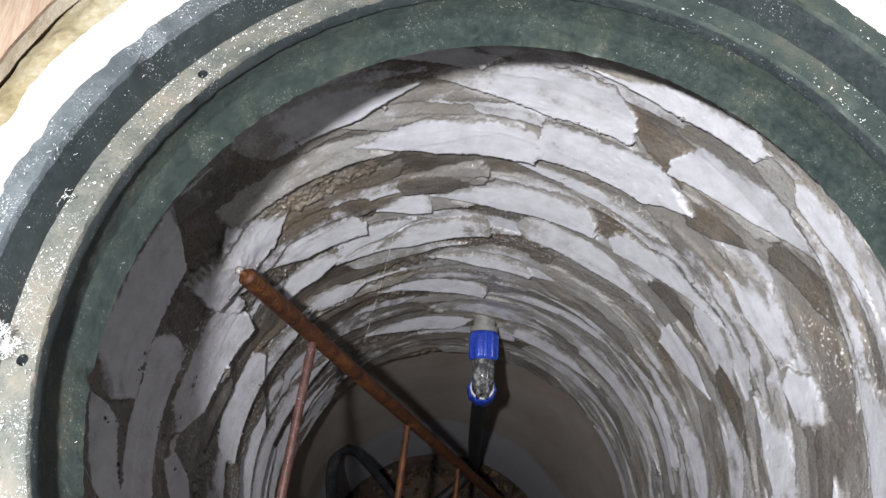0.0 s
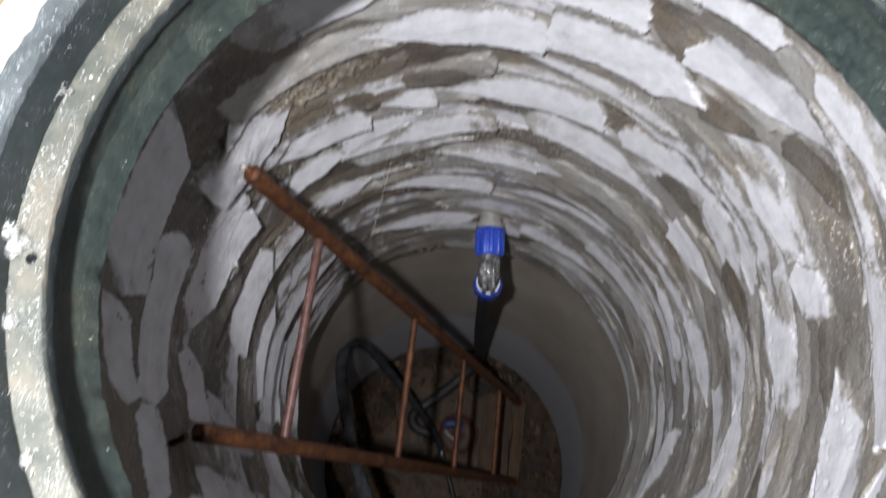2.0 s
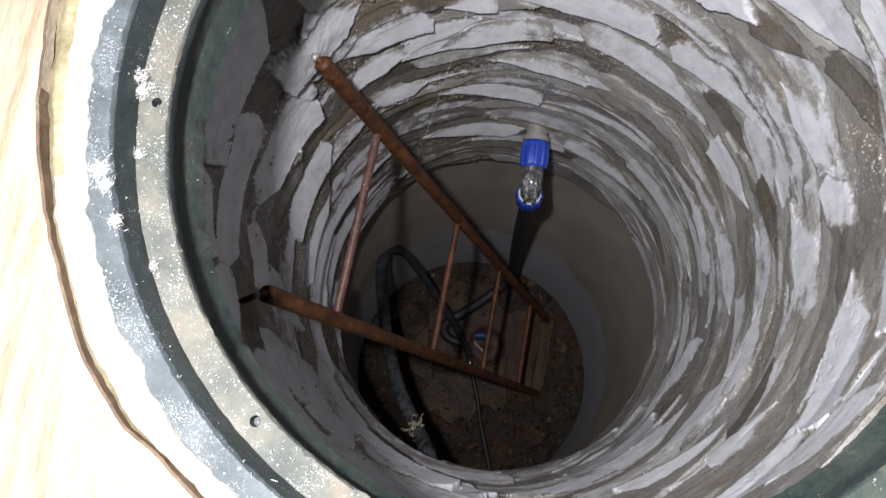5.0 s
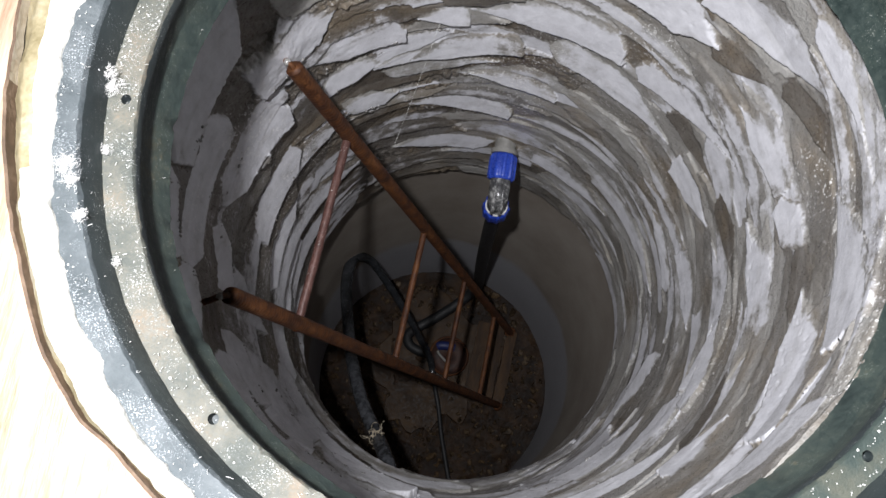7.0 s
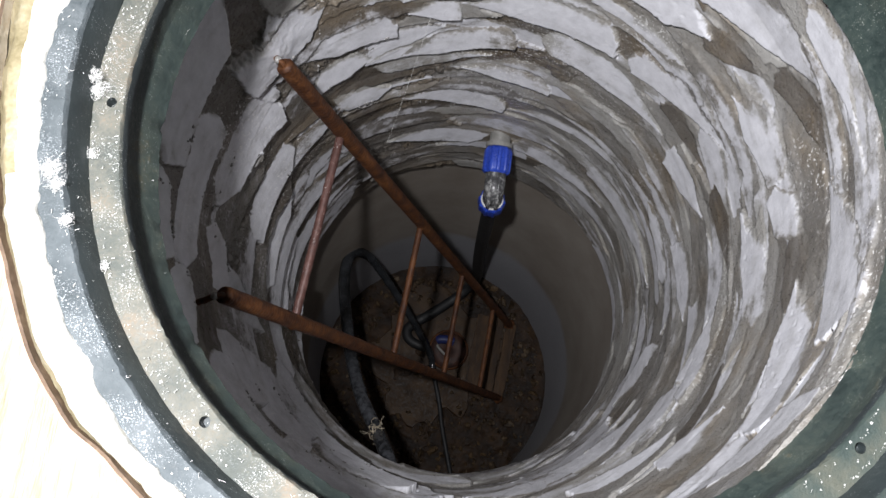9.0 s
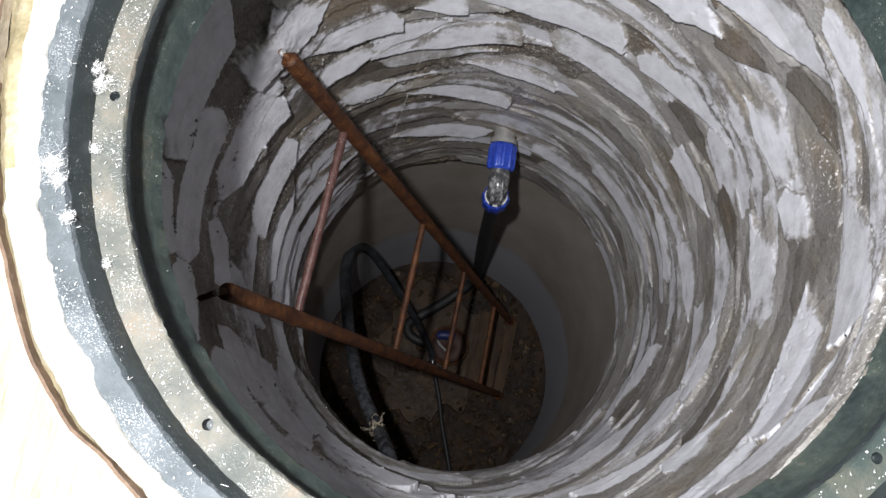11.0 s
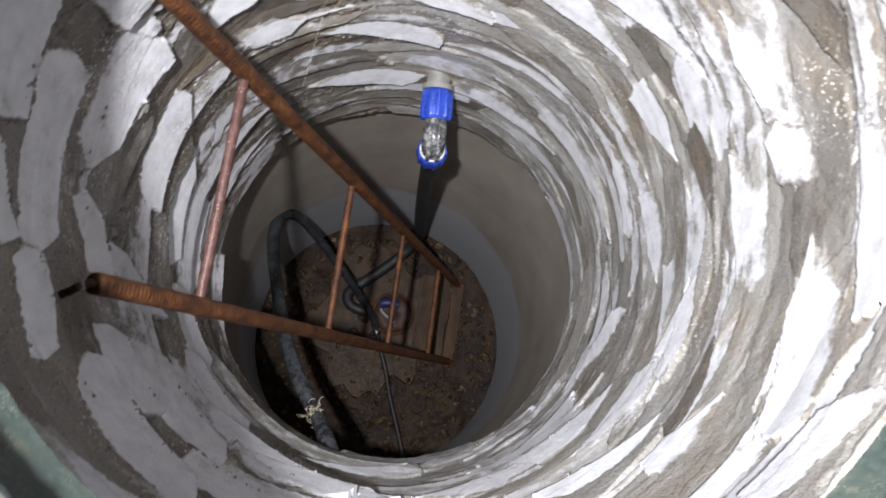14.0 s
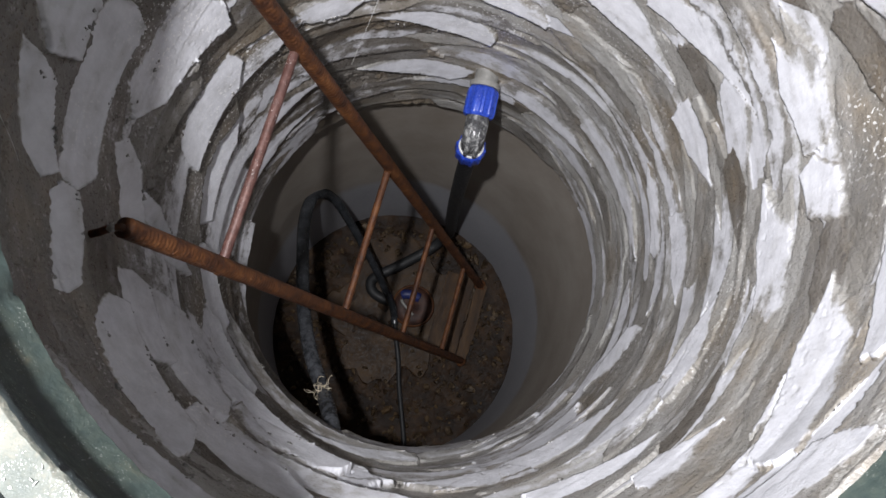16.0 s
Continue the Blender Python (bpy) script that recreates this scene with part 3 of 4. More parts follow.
    tagged(crumbs_ob, "small wet crumbs of grey plaster along the strokes", "plaster crumbs", kind="stuff")
    return tagged(new("wall_shaft", me), "round well shaft in rough trowelled grey and white plaster", "wall", kind="structure")


shaft_wall()


# ---- concrete ring and bottom of the well ----
def ring_centre(z):
    k = (z - LIP_Z) / (FLOOR_Z - LIP_Z)
    return Vector((-0.002 + (FLOOR_C.x + 0.002) * k, -0.012 + (FLOOR_C.y + 0.012) * k, z))


def concrete_ring():
    steps, rows = 160, 40
    verts, faces = [], []
    for shell in (0, 0.07):
        for i in range(rows + 1):
            z = RING_TOP_Z + (FLOOR_Z - 0.06 - RING_TOP_Z) * i / rows
            c = ring_centre(z)
            for k in range(steps):
                a = 2 * math.pi * k / steps
                r = RING_R + shell
                if not shell:
                    r += 0.0025 * fbm((math.cos(a) * 2.5, math.sin(a) * 2.5, z * 3), 3)
                verts.append((c.x + r * math.cos(a), c.y + r * math.sin(a), z))
    n = (rows + 1) * steps
    for base, flip in ((0, False), (n, True)):
        for i in range(rows):
            for k in range(steps):
                q = (k + 1) % steps
                f = (base + i * steps + k, base + (i + 1) * steps + k, base + (i + 1) * steps + q, base + i * steps + q)
                faces.append(f[::-1] if flip else f)
    for k in range(steps):
        q = (k + 1) % steps
        faces.append((k, q, n + q, n + k))
    ob = new("wall_ring", mesh_of("wall_ring", verts, faces, [CONCRETE]))
    return tagged(ob, "smooth brownish grey concrete ring of the well", "wall", kind="structure")


def bottom_height(x, y):
    r = math.hypot(x - FLOOR_C.x, y - FLOOR_C.y) / RING_R
    h = 0.012 * fbm((x * 7, y * 7, 1.0), 4) + 0.006 * fbm((x * 26, y * 26, 4.0), 3)
    return FLOOR_Z + h + 0.018 * max(0, r - 0.75)


def well_bottom():
    steps, rows = 200, 80
    verts, faces = [(FLOOR_C.x, FLOOR_C.y, bottom_height(FLOOR_C.x, FLOOR_C.y))], []
    for i in range(1, rows + 1):
        r = (RING_R + 0.03) * i / rows
        for k in range(steps):
            a = 2 * math.pi * k / steps
            x, y = FLOOR_C.x + r * math.cos(a), FLOOR_C.y + r * math.sin(a)
            verts.append((x, y, bottom_height(x, y)))
    for k in range(steps):
        q = (k + 1) % steps
        faces.append((0, 1 + k, 1 + q))
    for i in range(rows - 1):
        for k in range(steps):
            q = (k + 1) % steps
            a, b = 1 + i * steps, 1 + (i + 1) * steps
            faces.append((a + k, b + k, b + q, a + q))
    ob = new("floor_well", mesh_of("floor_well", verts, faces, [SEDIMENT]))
    return tagged(ob, "damp brown sediment and rubble on the well's bottom", "ground", kind="structure")


concrete_ring()
well_bottom()


def screed_slab():
    """Worn concrete round the borehole, sunk into the sediment."""
    bm = bmesh.new()
    rim = []
    for k in range(72):
        a = 2 * math.pi * k / 72
        r = 0.235 + 0.11 * fbm((math.cos(a) * 1.4, math.sin(a) * 1.4, 2.0), 4)
        rim.append((-0.05 + r * math.cos(a) * 0.95, -0.035 + r * math.sin(a) * 1.05))
    top, low, mid = [], [], []
    for x, y in rim:
        z = FLOOR_Z + 0.006 + 0.003 * fbm((x * 20, y * 20, 0), 2)
        top.append(bm.verts.new((x, y, z)))
        mid.append(bm.verts.new((x * 1.02, y * 1.02, z - 0.008)))
        low.append(bm.verts.new((x * 1.03, y * 1.03, FLOOR_Z - 0.03)))
    bm.faces.new(top)
    for k in range(72):
        q = (k + 1) % 72
        bm.faces.new((top[k], mid[k], mid[q], top[q]))
        bm.faces.new((mid[k], low[k], low[q], mid[q]))
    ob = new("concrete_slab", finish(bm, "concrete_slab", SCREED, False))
    return tagged(ob, "stained tan concrete slab round the borehole", "slab")


screed_slab()


def gravel():
    """Small rubble, past counting."""
    rng = random.Random(11)
    bm = bmesh.new()
    made = 0
    while made < 620:
        a, r = rng.uniform(0, 2 * math.pi), RING_R * math.sqrt(rng.uniform(0, 0.94))
        x, y = FLOOR_C.x + r * math.cos(a), FLOOR_C.y + r * math.sin(a)
        if math.hypot(x + 0.05, y + 0.035) < 0.22 and rng.random() < 0.88:
            continue
        s = rng.uniform(0.004, 0.015) * (1.6 if rng.random() < 0.1 else 1)
        m = Matrix.Translation((x, y, bottom_height(x, y) + s * 0.2)) @ Euler((rng.uniform(0, 6), rng.uniform(0, 6), rng.uniform(0, 6))).to_matrix().to_4x4()
        got = bmesh.ops.create_icosphere(bm, subdivisions=1, radius=s, matrix=m @ Matrix.Diagonal((1, rng.uniform(0.5, 1), rng.uniform(0.35, 0.8), 1)))
        for v in got["verts"]:
            v.co += Vector((rng.uniform(-1, 1), rng.uniform(-1, 1), rng.uniform(-1, 1))) * s * 0.22
        made += 1
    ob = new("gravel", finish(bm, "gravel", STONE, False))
    return tagged(ob, "loose brown gravel and chips over the sediment", "gravel", kind="stuff")


gravel()
tint = STONE.node_tree
island = tint.nodes.new("ShaderNodeNewGeometry").outputs["Random Per Island"]
base_in = tint.nodes["Principled BSDF"].inputs["Base Color"]
tint.links.new(mixed(tint, fit_range(tint, island, 0.55, 1.0, 0.0, 0.9), base_in.links[0].from_socket, (0.085, 0.054, 0.027)), base_in)


# ---- borehole casing with its head ----
def borehole():
    base = empty("borehole_casing", (0.005, -0.002, FLOOR_Z))
    tagged(base, "rusty steel borehole casing with a dark rusted cap", "well casing")
    prof = [(0.076, -0.10), (0.076, 0.030), (0.073, 0.034), (0.069, 0.032), (0.068, -0.10)]
    me = sharpen(revolve("casing_pipe", [(r, FLOOR_Z + z) for r, z in prof], [RUST], [0] * 5, 64, (0.005, -0.002)))
    part("casing_pipe", me, base)
    me = revolve("casing_cap", [(0.0005, FLOOR_Z + 0.017), (0.040, FLOOR_Z + 0.016), (0.067, FLOOR_Z + 0.019), (0.0675, FLOOR_Z - 0.05), (0.0005, FLOOR_Z - 0.05)], [CAP], [0] * 5, 48, (0.005, -0.002))
    part("casing_cap", me, base, "dark reddish-brown rusted cap")
    line = smooth_line([(-0.040, 0.030, FLOOR_Z + 0.022), (-0.030, 0.034, FLOOR_Z + 0.026), (-0.005, 0.036, FLOOR_Z + 0.026), (0.020, 0.032, FLOOR_Z + 0.020)], 8)
    part("blue_coupling", tube("blue_coupling", line, 0.017, DARK_BLUE, 16), base, "grimy dark blue plastic coupling")
    line = smooth_line([(-0.040, 0.012, FLOOR_Z + 0.028), (-0.030, -0.002, FLOOR_Z + 0.028), (0.012, -0.034, FLOOR_Z + 0.026)], 6)
    part("pale_strap", tube("pale_strap", line, 0.005, GREY_PVC, 10), base, "pale plastic strap")


borehole()


# ---- boards under the ladder ----
def plank(name, length, width, thick, seed):
    bm = bmesh.new()
    nx, ny = 4, 26
    grid = {}
    for s in (0, 1):
        for i in range(nx + 1):
            for j in range(ny + 1):
                x, y = width * (i / nx - 0.5), length * (j / ny - 0.5)
                wob = 0.003 * fbm((seed + x * 20, y * 14, s), 2)
                ex = 0.004 * fbm((seed, y * 30, i), 2) if i in (0, nx) else 0
                grid[s, i, j] = bm.verts.new((x + ex, y + (0.004 * fbm((x * 50, seed, j), 2) if j in (0, ny) else 0), s * thick + wob * s))
    for s in (0, 1):
        for i in range(nx):
            for j in range(ny):
                f = [grid[s, i, j], grid[s, i + 1, j], grid[s, i + 1, j + 1], grid[s, i, j + 1]]
                bm.faces.new(f if s else f[::-1])
    for j in range(ny):
        for i in (0, nx):
            bm.faces.new((grid[0, i, j], grid[0, i, j + 1], grid[1, i, j + 1], grid[1, i, j]))
    for i in range(nx):
        for j in (0, ny):
            bm.faces.new((grid[0, i, j], grid[0, i + 1, j], grid[1, i + 1, j], grid[1, i, j]))
    bmesh.ops.recalc_face_normals(bm, faces=bm.faces)
    return finish(bm, name, BOARD, False)


for n, (x, y, width, length, turn) in enumerate(((0.118, 0.012, 0.052, 0.27, -4), (0.172, 0.004, 0.046, 0.29, -3), (0.222, -0.012, 0.040, 0.27, -5))):
    ob = new("board", plank("board", length, width, 0.020, n * 7.3))
    ob.matrix_world = pose(x, y, FLOOR_Z + 0.010, 0, 0, turn)
    tagged(ob, "wet rust-stained wooden board lying under the ladder's feet", "board", "boards under the ladder")


# ---- ladder of ribbed bars ----
def ribbed(radius, pitch=0.0078, depth=0.0011):
    def r(share, a, s):
        wave = (s / pitch + 0.35 * math.sin(a)) % 1.0
        rib = max(0.0, 1 - abs(wave - 0.5) / 0.28)
        seam = 0.0016 if min(abs(math.sin(a / 2)), abs(math.cos(a / 2))) < 0.16 else 0.0
        return radius + depth * rib * abs(math.sin(a)) ** 0.6 + seam
    return r


def ladder():
    base = empty("ladder", (0.215, -0.015, FLOOR_Z + 0.03))
    tagged(base, "rusty home-made steel ladder welded from ribbed bars, leaning into the shaft", "ladder")
    a0, b0 = Vector((-0.294, 0.205, -0.363)), Vector((-0.318, -0.135, -0.368))
    a1, b1 = Vector((0.226, 0.122, FLOOR_Z + 0.030)), Vector((0.212, -0.156, FLOOR_Z + 0.030))
    for top, foot in ((a0, a1), (b0, b1)):
        way = (foot - top).normalized()
        count = int((foot - top).length / 0.0021)
        line = [top + (foot - top) * (i / count) for i in range(count + 1)]
        rail = part("stringer", tube("stringer", line, ribbed(0.0116), RUST, 20), base, "rusty ribbed reinforcing bar")
        out = Vector((top.x, top.y, 0)).normalized()
        tip = smooth_line([top + way * 0.014, top + out * 0.006 - way * 0.004, top + out * 0.042 + way * 0.004], 8)
        part("anchor_rod", tube("anchor_rod", tip, lambda s, a, d: 0.0046 + 0.0006 * math.sin(d * 400 + a), RUST, 12), rail, "rusty rod end set in the wall")
        dab = blob("dab", (0.0058, 0.0056, 0.0052), CRUMB, 5.0 + foot.y, 0.35)
        dab.transform(Matrix.Translation(top - way * 0.006 + out * 0.010))
        part("plaster_dab", dab, rail, "pale wet dab of plaster on the rod end")
        me = blob("weld", (0.021, 0.021, 0.016), RUST_BRIGHT, 3.0 + foot.y, 0.35)
        weld = part("foot", me, rail, "bright orange rusted foot")
        weld.matrix_world = Matrix.Translation(foot + Vector((0, 0, -0.010)))
    for n, z in enumerate((-0.572, -1.056, -1.481, -1.935)):
        ka, kb = (z - a0.z) / (a1.z - a0.z), (z - b0.z) / (b1.z - b0.z)
        p, q = a0 + (a1 - a0) * ka, b0 + (b1 - b0) * kb
        over = (q - p).normalized() * 0.004
        line = [p - over + (q - p + 2 * over) * (i / 60) + Vector((0, 0, -0.010)) for i in range(61)]
        mat = (RUST_PALE, RUST, RUST, RUST_BRIGHT)[n]
        rung = part("rung", tube("rung", line, lambda s, a, d: 0.0074 + 0.0008 * noise.noise(Vector((d * 90, a * 2, n * 5.0))), mat, 14), base, ("pale pinkish rusty rung", "rusty rung", "rusty rung", "orange rusty rung")[n])
        for end in (p, q):
            weld = part("weld", blob("weld", (0.014, 0.013, 0.011), RUST, 1.0 + n + end.y * 9, 0.4), rung)
            weld.matrix_world = Matrix.Translation(end + Vector((0, 0, -0.009)))


ladder()


# ---- hoses and the blue elbow fitting ----
def nut(name, radius, length, mat, ribs=10):
    """A compression nut along +z with raised grip ribs and bevelled ends."""
    bm = bmesh.new()
    sides = ribs * 8
    levels = [(0.86, 0.0), (0.97, 0.06), (1.0, 0.14), (1.0, 0.82), (0.95, 0.92), (0.80, 1.0)]
    rings = []
    for k, h in levels:
        ring = []
        for i in range(sides):
            a = 2 * math.pi * i / sides
            grip = 1.0 if (i % 8) in (0, 1, 2) else 0.925
            ring.append(bm.verts.new((radius * k * grip * math.cos(a), radius * k * grip * math.sin(a), length * h)))
        rings.append(ring)
    for low, high in zip(rings, rings[1:]):
        for i in range(sides):
            q = (i + 1) % sides
            bm.faces.new((low[i], low[q], high[q], high[i]))
    bm.faces.new(rings[0][::-1])
    bm.faces.new(rings[-1])
    return sharpen(finish(bm, name, mat), 40)


def collar(name, inner, outer, thick, mat):
    prof = [(inner, 0), (outer * 0.96, 0), (outer, thick * 0.3), (outer * 0.97, thick), (inner, thick)]
    return sharpen(revolve(name, prof, [mat], [0] * 5, 48))


def fitting():
    knee = Vector((0.053, 0.243, -0.998))
    base = empty("pipe_elbow", knee)
    tagged(base, "blue and black plastic compression elbow above a black hose", "pipe fitting")
    out = Vector((-0.004, 1.0, 0.14)).normalized()
    frame_y = out.to_track_quat("Z", "X").to_matrix().to_4x4()
    down = pose(0, 0, 0, 180)
    stub = part("wall_pipe", tube("wall_pipe", [knee + out * (0.10 + 0.012 * i) for i in range(7)], lambda s, a, d: 0.0235 + 0.0012 * noise.noise(Vector((d * 60, a, 2))), GREY_PVC, 28), base, "mortar-smeared grey pipe stub")
    top = part("nut", nut("nut", 0.032, 0.060, BLUE), base, "scuffed blue compression nut")
    top.matrix_world = Matrix.Translation(knee + out * 0.052) @ frame_y
    line = smooth_line([knee + out * 0.060, knee + out * 0.040, knee + out * 0.014 + Vector((0, 0, 0.001)), knee + Vector((0, 0.002, -0.018)), knee + Vector((0, 0, -0.040))], 8)
    body = part("elbow_body", tube("elbow_body", line, 0.0235, BLACK_PLASTIC, 28), base, "glossy black elbow body")
    for s in (-1, 1):
        web = [knee + out * 0.045 + Vector((s * 0.009, 0, 0.017)), knee + out * 0.015 + Vector((s * 0.009, 0, 0.020)), knee + Vector((s * 0.009, -0.018, 0.004)), knee + Vector((s * 0.009, -0.022, -0.020))]
        part("rib", tube("rib", smooth_line(web, 6), 0.0050, BLACK_PLASTIC, 10), body, "glossy stiffening rib")
    seal = part("seal_ring", collar("seal_ring", 0.021, 0.0262, 0.004, PALE_SEAL), base, "pale seal ring")
    seal.matrix_world = Matrix.Translation(knee + Vector((0, 0, -0.026)))
    low = part("nut", nut("nut", 0.032, 0.052, BLUE), base, "scuffed blue compression nut")
    low.matrix_world = Matrix.Translation(knee + Vector((0, 0, -0.026))) @ down
    seat = part("wall_collar", collar("wall_collar", 0.022, 0.031, 0.010, GREY_PVC), base, "grey mortared collar")
    seat.matrix_world = Matrix.Translation(knee + out * 0.112) @ frame_y


fitting()

hose = new("supply_hose", tube("supply_hose", smooth_line([
    (0.053, 0.243, -1.070), (0.054, 0.243, -1.30), (0.058, 0.246, -1.60), (0.066, 0.256, -1.90), (0.074, 0.262, -2.10), (0.060, 0.250, -2.20),
    (0.010, 0.200, -2.238), (-0.070, 0.130, -2.235), (-0.130, 0.085, -2.238), (-0.160, 0.055, -2.250), (-0.150, 0.020, -2.262), (-0.105, 0.000, -2.264), (-0.070, -0.002, -2.258)], 10), 0.0185, HOSE, 18))
tagged(hose, "black polythene water hose hanging from the blue elbow", "hose")

leg = new("looped_hose", tube("looped_hose", smooth_line([
    (-0.085, -0.420, -1.180), (-0.113, -0.365, -1.225), (-0.155, -0.313, -1.350), (-0.215, -0.232, -1.430), (-0.270, -0.124, -1.520), (-0.317, 0.006, -1.620), (-0.352, 0.132, -1.700),
    (-0.348, 0.215, -1.745), (-0.305, 0.230, -1.790), (-0.256, 0.195, -1.880), (-0.175, 0.113, -2.020), (-0.112, 0.040, -2.140), (-0.066, -0.022, -2.225), (-0.052, -0.052, -2.258), (-0.046, -0.080, -2.264)], 10), lambda s, a, d: 0.0180 - 0.0045 * min(1.0, max(0.0, (s - 0.45) / 0.2)), HOSE_LIT_TOP, 18))
tagged(leg, "black polythene hose looping down from the plaster, mud and painted light on its upper leg", "hose")

cable = new("pump_cable", tube("pump_cable", smooth_line([
    (-0.048, -0.062, -2.262), (-0.032, -0.120, -2.264), (-0.005, -0.200, -2.262), (0.018, -0.290, -2.266), (0.050, -0.390, -2.268), (0.075, -0.470, -2.255), (0.082, -0.515, -2.235)], 10), 0.0085, HOSE, 12))
tagged(cable, "thin black pump cable lying on the sediment", "cable")


def tuft(name, centre, count, reach, thick, mat, seed, lift=0.5):
    """A small mat of short curly fibres."""
    rng = random.Random(seed)
    verts, faces = [], []
    for _ in range(count):
        turn = rng.uniform(0, 2 * math.pi)
        curl = rng.uniform(-3.2, 3.2)
        rise = rng.uniform(-0.1, lift)
        size = reach * rng.uniform(0.25, 0.9)
        p = Vector(centre) + Vector((rng.gauss(0, 0.45), rng.gauss(0, 0.45), abs(rng.gauss(0, 0.12)))) * reach
        start = len(verts)
        for i in range(6):
            d = Vector((math.cos(turn + curl * i / 5), math.sin(turn + curl * i / 5), rise * (1 - i / 4))).normalized()
            side = d.orthogonal().normalized()
            up = d.cross(side)
            for k in range(3):
                a = 2 * math.pi * k / 3
                verts.append(p + thick * (math.cos(a) * side + math.sin(a) * up))
            p = p + d * size / 5
        for i in range(5):
            for k in range(3):
                q = (k + 1) % 3
                faces.append((start + i * 3 + k, start + i * 3 + q, start + i * 3 + 3 + q, start + i * 3 + 3 + k))
    return new(name, mesh_of(name, verts, faces, [mat]))


tagged(tuft("straw_tuft", (-0.155, -0.313, -1.330), 34, 0.030, 0.0009, STRAW, 3), "tuft of dry straw caught on the hose", "straw")


# ---- the hatch frame ----
def hatch():
    base = empty("hatch_frame", (RIM_C.x, RIM_C.y, 0))
    tagged(base, "round dark green polymer hatch frame with a dusty stepped rim", "hatch frame")
    holes = []
    for x, y in ((-0.302, -0.048), (-0.182, -0.286), (0.299, -0.241), (-0.223, 0.198)):
        holes.append(RIM_C + Vector((x - RIM_C.x, y - RIM_C.y, 0)).normalized() * 0.341)

    def worn(sharp):
        def shift(j, a, r, z):
            p = (math.cos(a) * 30, math.sin(a) * 30, j * 3.7 + r * 40)
            k = fbm(p, 3)
            nick = max(0.0, fbm((math.cos(a) * 14, math.sin(a) * 14, j * 9.1 + r * 20), 3) - 0.5) * 0.012
            if j in sharp:
                grit = 0.0009 * fbm((math.cos(a) * 90, math.sin(a) * 90, j * 5.3), 2)
                return (0.0006 * k + nick + grit, 0.0006 * k - nick * 0.5)
            return (0.0005 * k, 0.0005 * k)
        return shift

    def ring(name, profile, mats, index, sharp, label):
        return part(name, sharpen(revolve(name, profile, mats, index, 480, (RIM_C.x, RIM_C.y), worn(sharp)), 40), base, label)

    # sleeve, ledge and flange, one seated on the other
    ring("sleeve", [(0.3290, 0.002), (0.3300, 0.006), (0.3362, 0.033), (0.3367, 0.036), (0.3328, 0.066), (0.4500, 0.066), (0.4500, 0.006), (0.3360, 0.001)],
         [GREEN], [0] * 8, (0, 1), "dark green inner sleeve with ochre stains")
    ledge = ring("ledge", [(0.3310, 0.067), (0.3300, 0.080), (0.3315, 0.083), (0.3520, 0.082), (0.3555, 0.083), (0.4400, 0.083), (0.4400, 0.067)],
                 [BLACKGREEN, DUSTY], [0, 1, 1, 1, 0, 0, 0], (1, 2), "dusty grey-beige ledge with drilled holes")
    ring("flange", [(0.3548, 0.0835), (0.3570, 0.116), (0.3590, 0.120), (0.3770, 0.121), (0.3800, 0.118), (0.3830, 0.0835)],
         [BLACKGREEN, FLANGE], [0, 1, 1, 1, 0, 0], (1, 2, 3), "dark outer flange dusted blue-grey on top")
    # holes drilled down through the ledge
    bm = bmesh.new()
    for p in holes:
        bmesh.ops.create_cone(bm, cap_ends=True, segments=20, radius1=0.0040, radius2=0.0045, depth=0.024, matrix=Matrix.Translation((p.x, p.y, 0.083)))
    cutter = new("cutter", finish(bm, "cutter", BLACKGREEN, False))
    cut = ledge.modifiers.new("holes", "BOOLEAN")
    cut.object, cut.operation, cut.solver = cutter, "DIFFERENCE", "EXACT"
    bpy.context.view_layer.update()
    done = bpy.data.meshes.new_from_object(ledge.evaluated_get(bpy.context.evaluated_depsgraph_get()))
    ledge.modifiers.clear()
    ledge.data = sharpen(done, 40)
    bpy.data.objects.remove(cutter)


hatch()


def rim_grit():
    """Grit and flakes lying along the steps of the hatch frame."""
    rng = random.Random(31)
    unit = ((1, 0, 0), (-1, 0, 0), (0, 1, 0), (0, -1, 0), (0, 0, 1), (0, 0, -1))
    sides = ((0, 2, 4), (2, 1, 4), (1, 3, 4), (3, 0, 4), (2, 0, 5), (1, 2, 5), (3, 1, 5), (0, 3, 5))
    verts, faces = [], []
    for _ in range(2600):
        a = rng.uniform(0, 2 * math.pi)
        if fbm((math.cos(a) * 4, math.sin(a) * 4, 7.0), 3) + rng.uniform(-0.4, 0.4) < -0.05:
            continue
        r, z = rng.choice(((0.3535 - abs(rng.gauss(0, 0.002)), 0.0830), (0.3325 + abs(rng.gauss(0, 0.003)), 0.0832), (rng.uniform(0.334, 0.352), 0.0828), (rng.uniform(0.360, 0.376), 0.1212)))
        size = rng.uniform(0.0003, 0.0008) * (1.8 if rng.random() < 0.06 else 1)
        start = len(verts)
        for u in unit:
            verts.append((RIM_C.x + r * math.cos(a) + u[0] * size * rng.uniform(0.5, 1.6), RIM_C.y + r * math.sin(a) + u[1] * size * rng.uniform(0.5, 1.6), z + u[2] * size * 0.6))
        faces += [tuple(start + n for n in f) for f in sides]
    tagged(new("grit", mesh_of("grit", verts, faces, [PALE_SEAL], False)), "pale grit and flakes lying on the hatch frame", "grit", kind="stuff")


rim_grit()


def rim_spot(degrees, r, z):
    return (RIM_C.x + r * math.cos(radians(degrees)), RIM_C.y + r * math.sin(radians(degrees)), z)


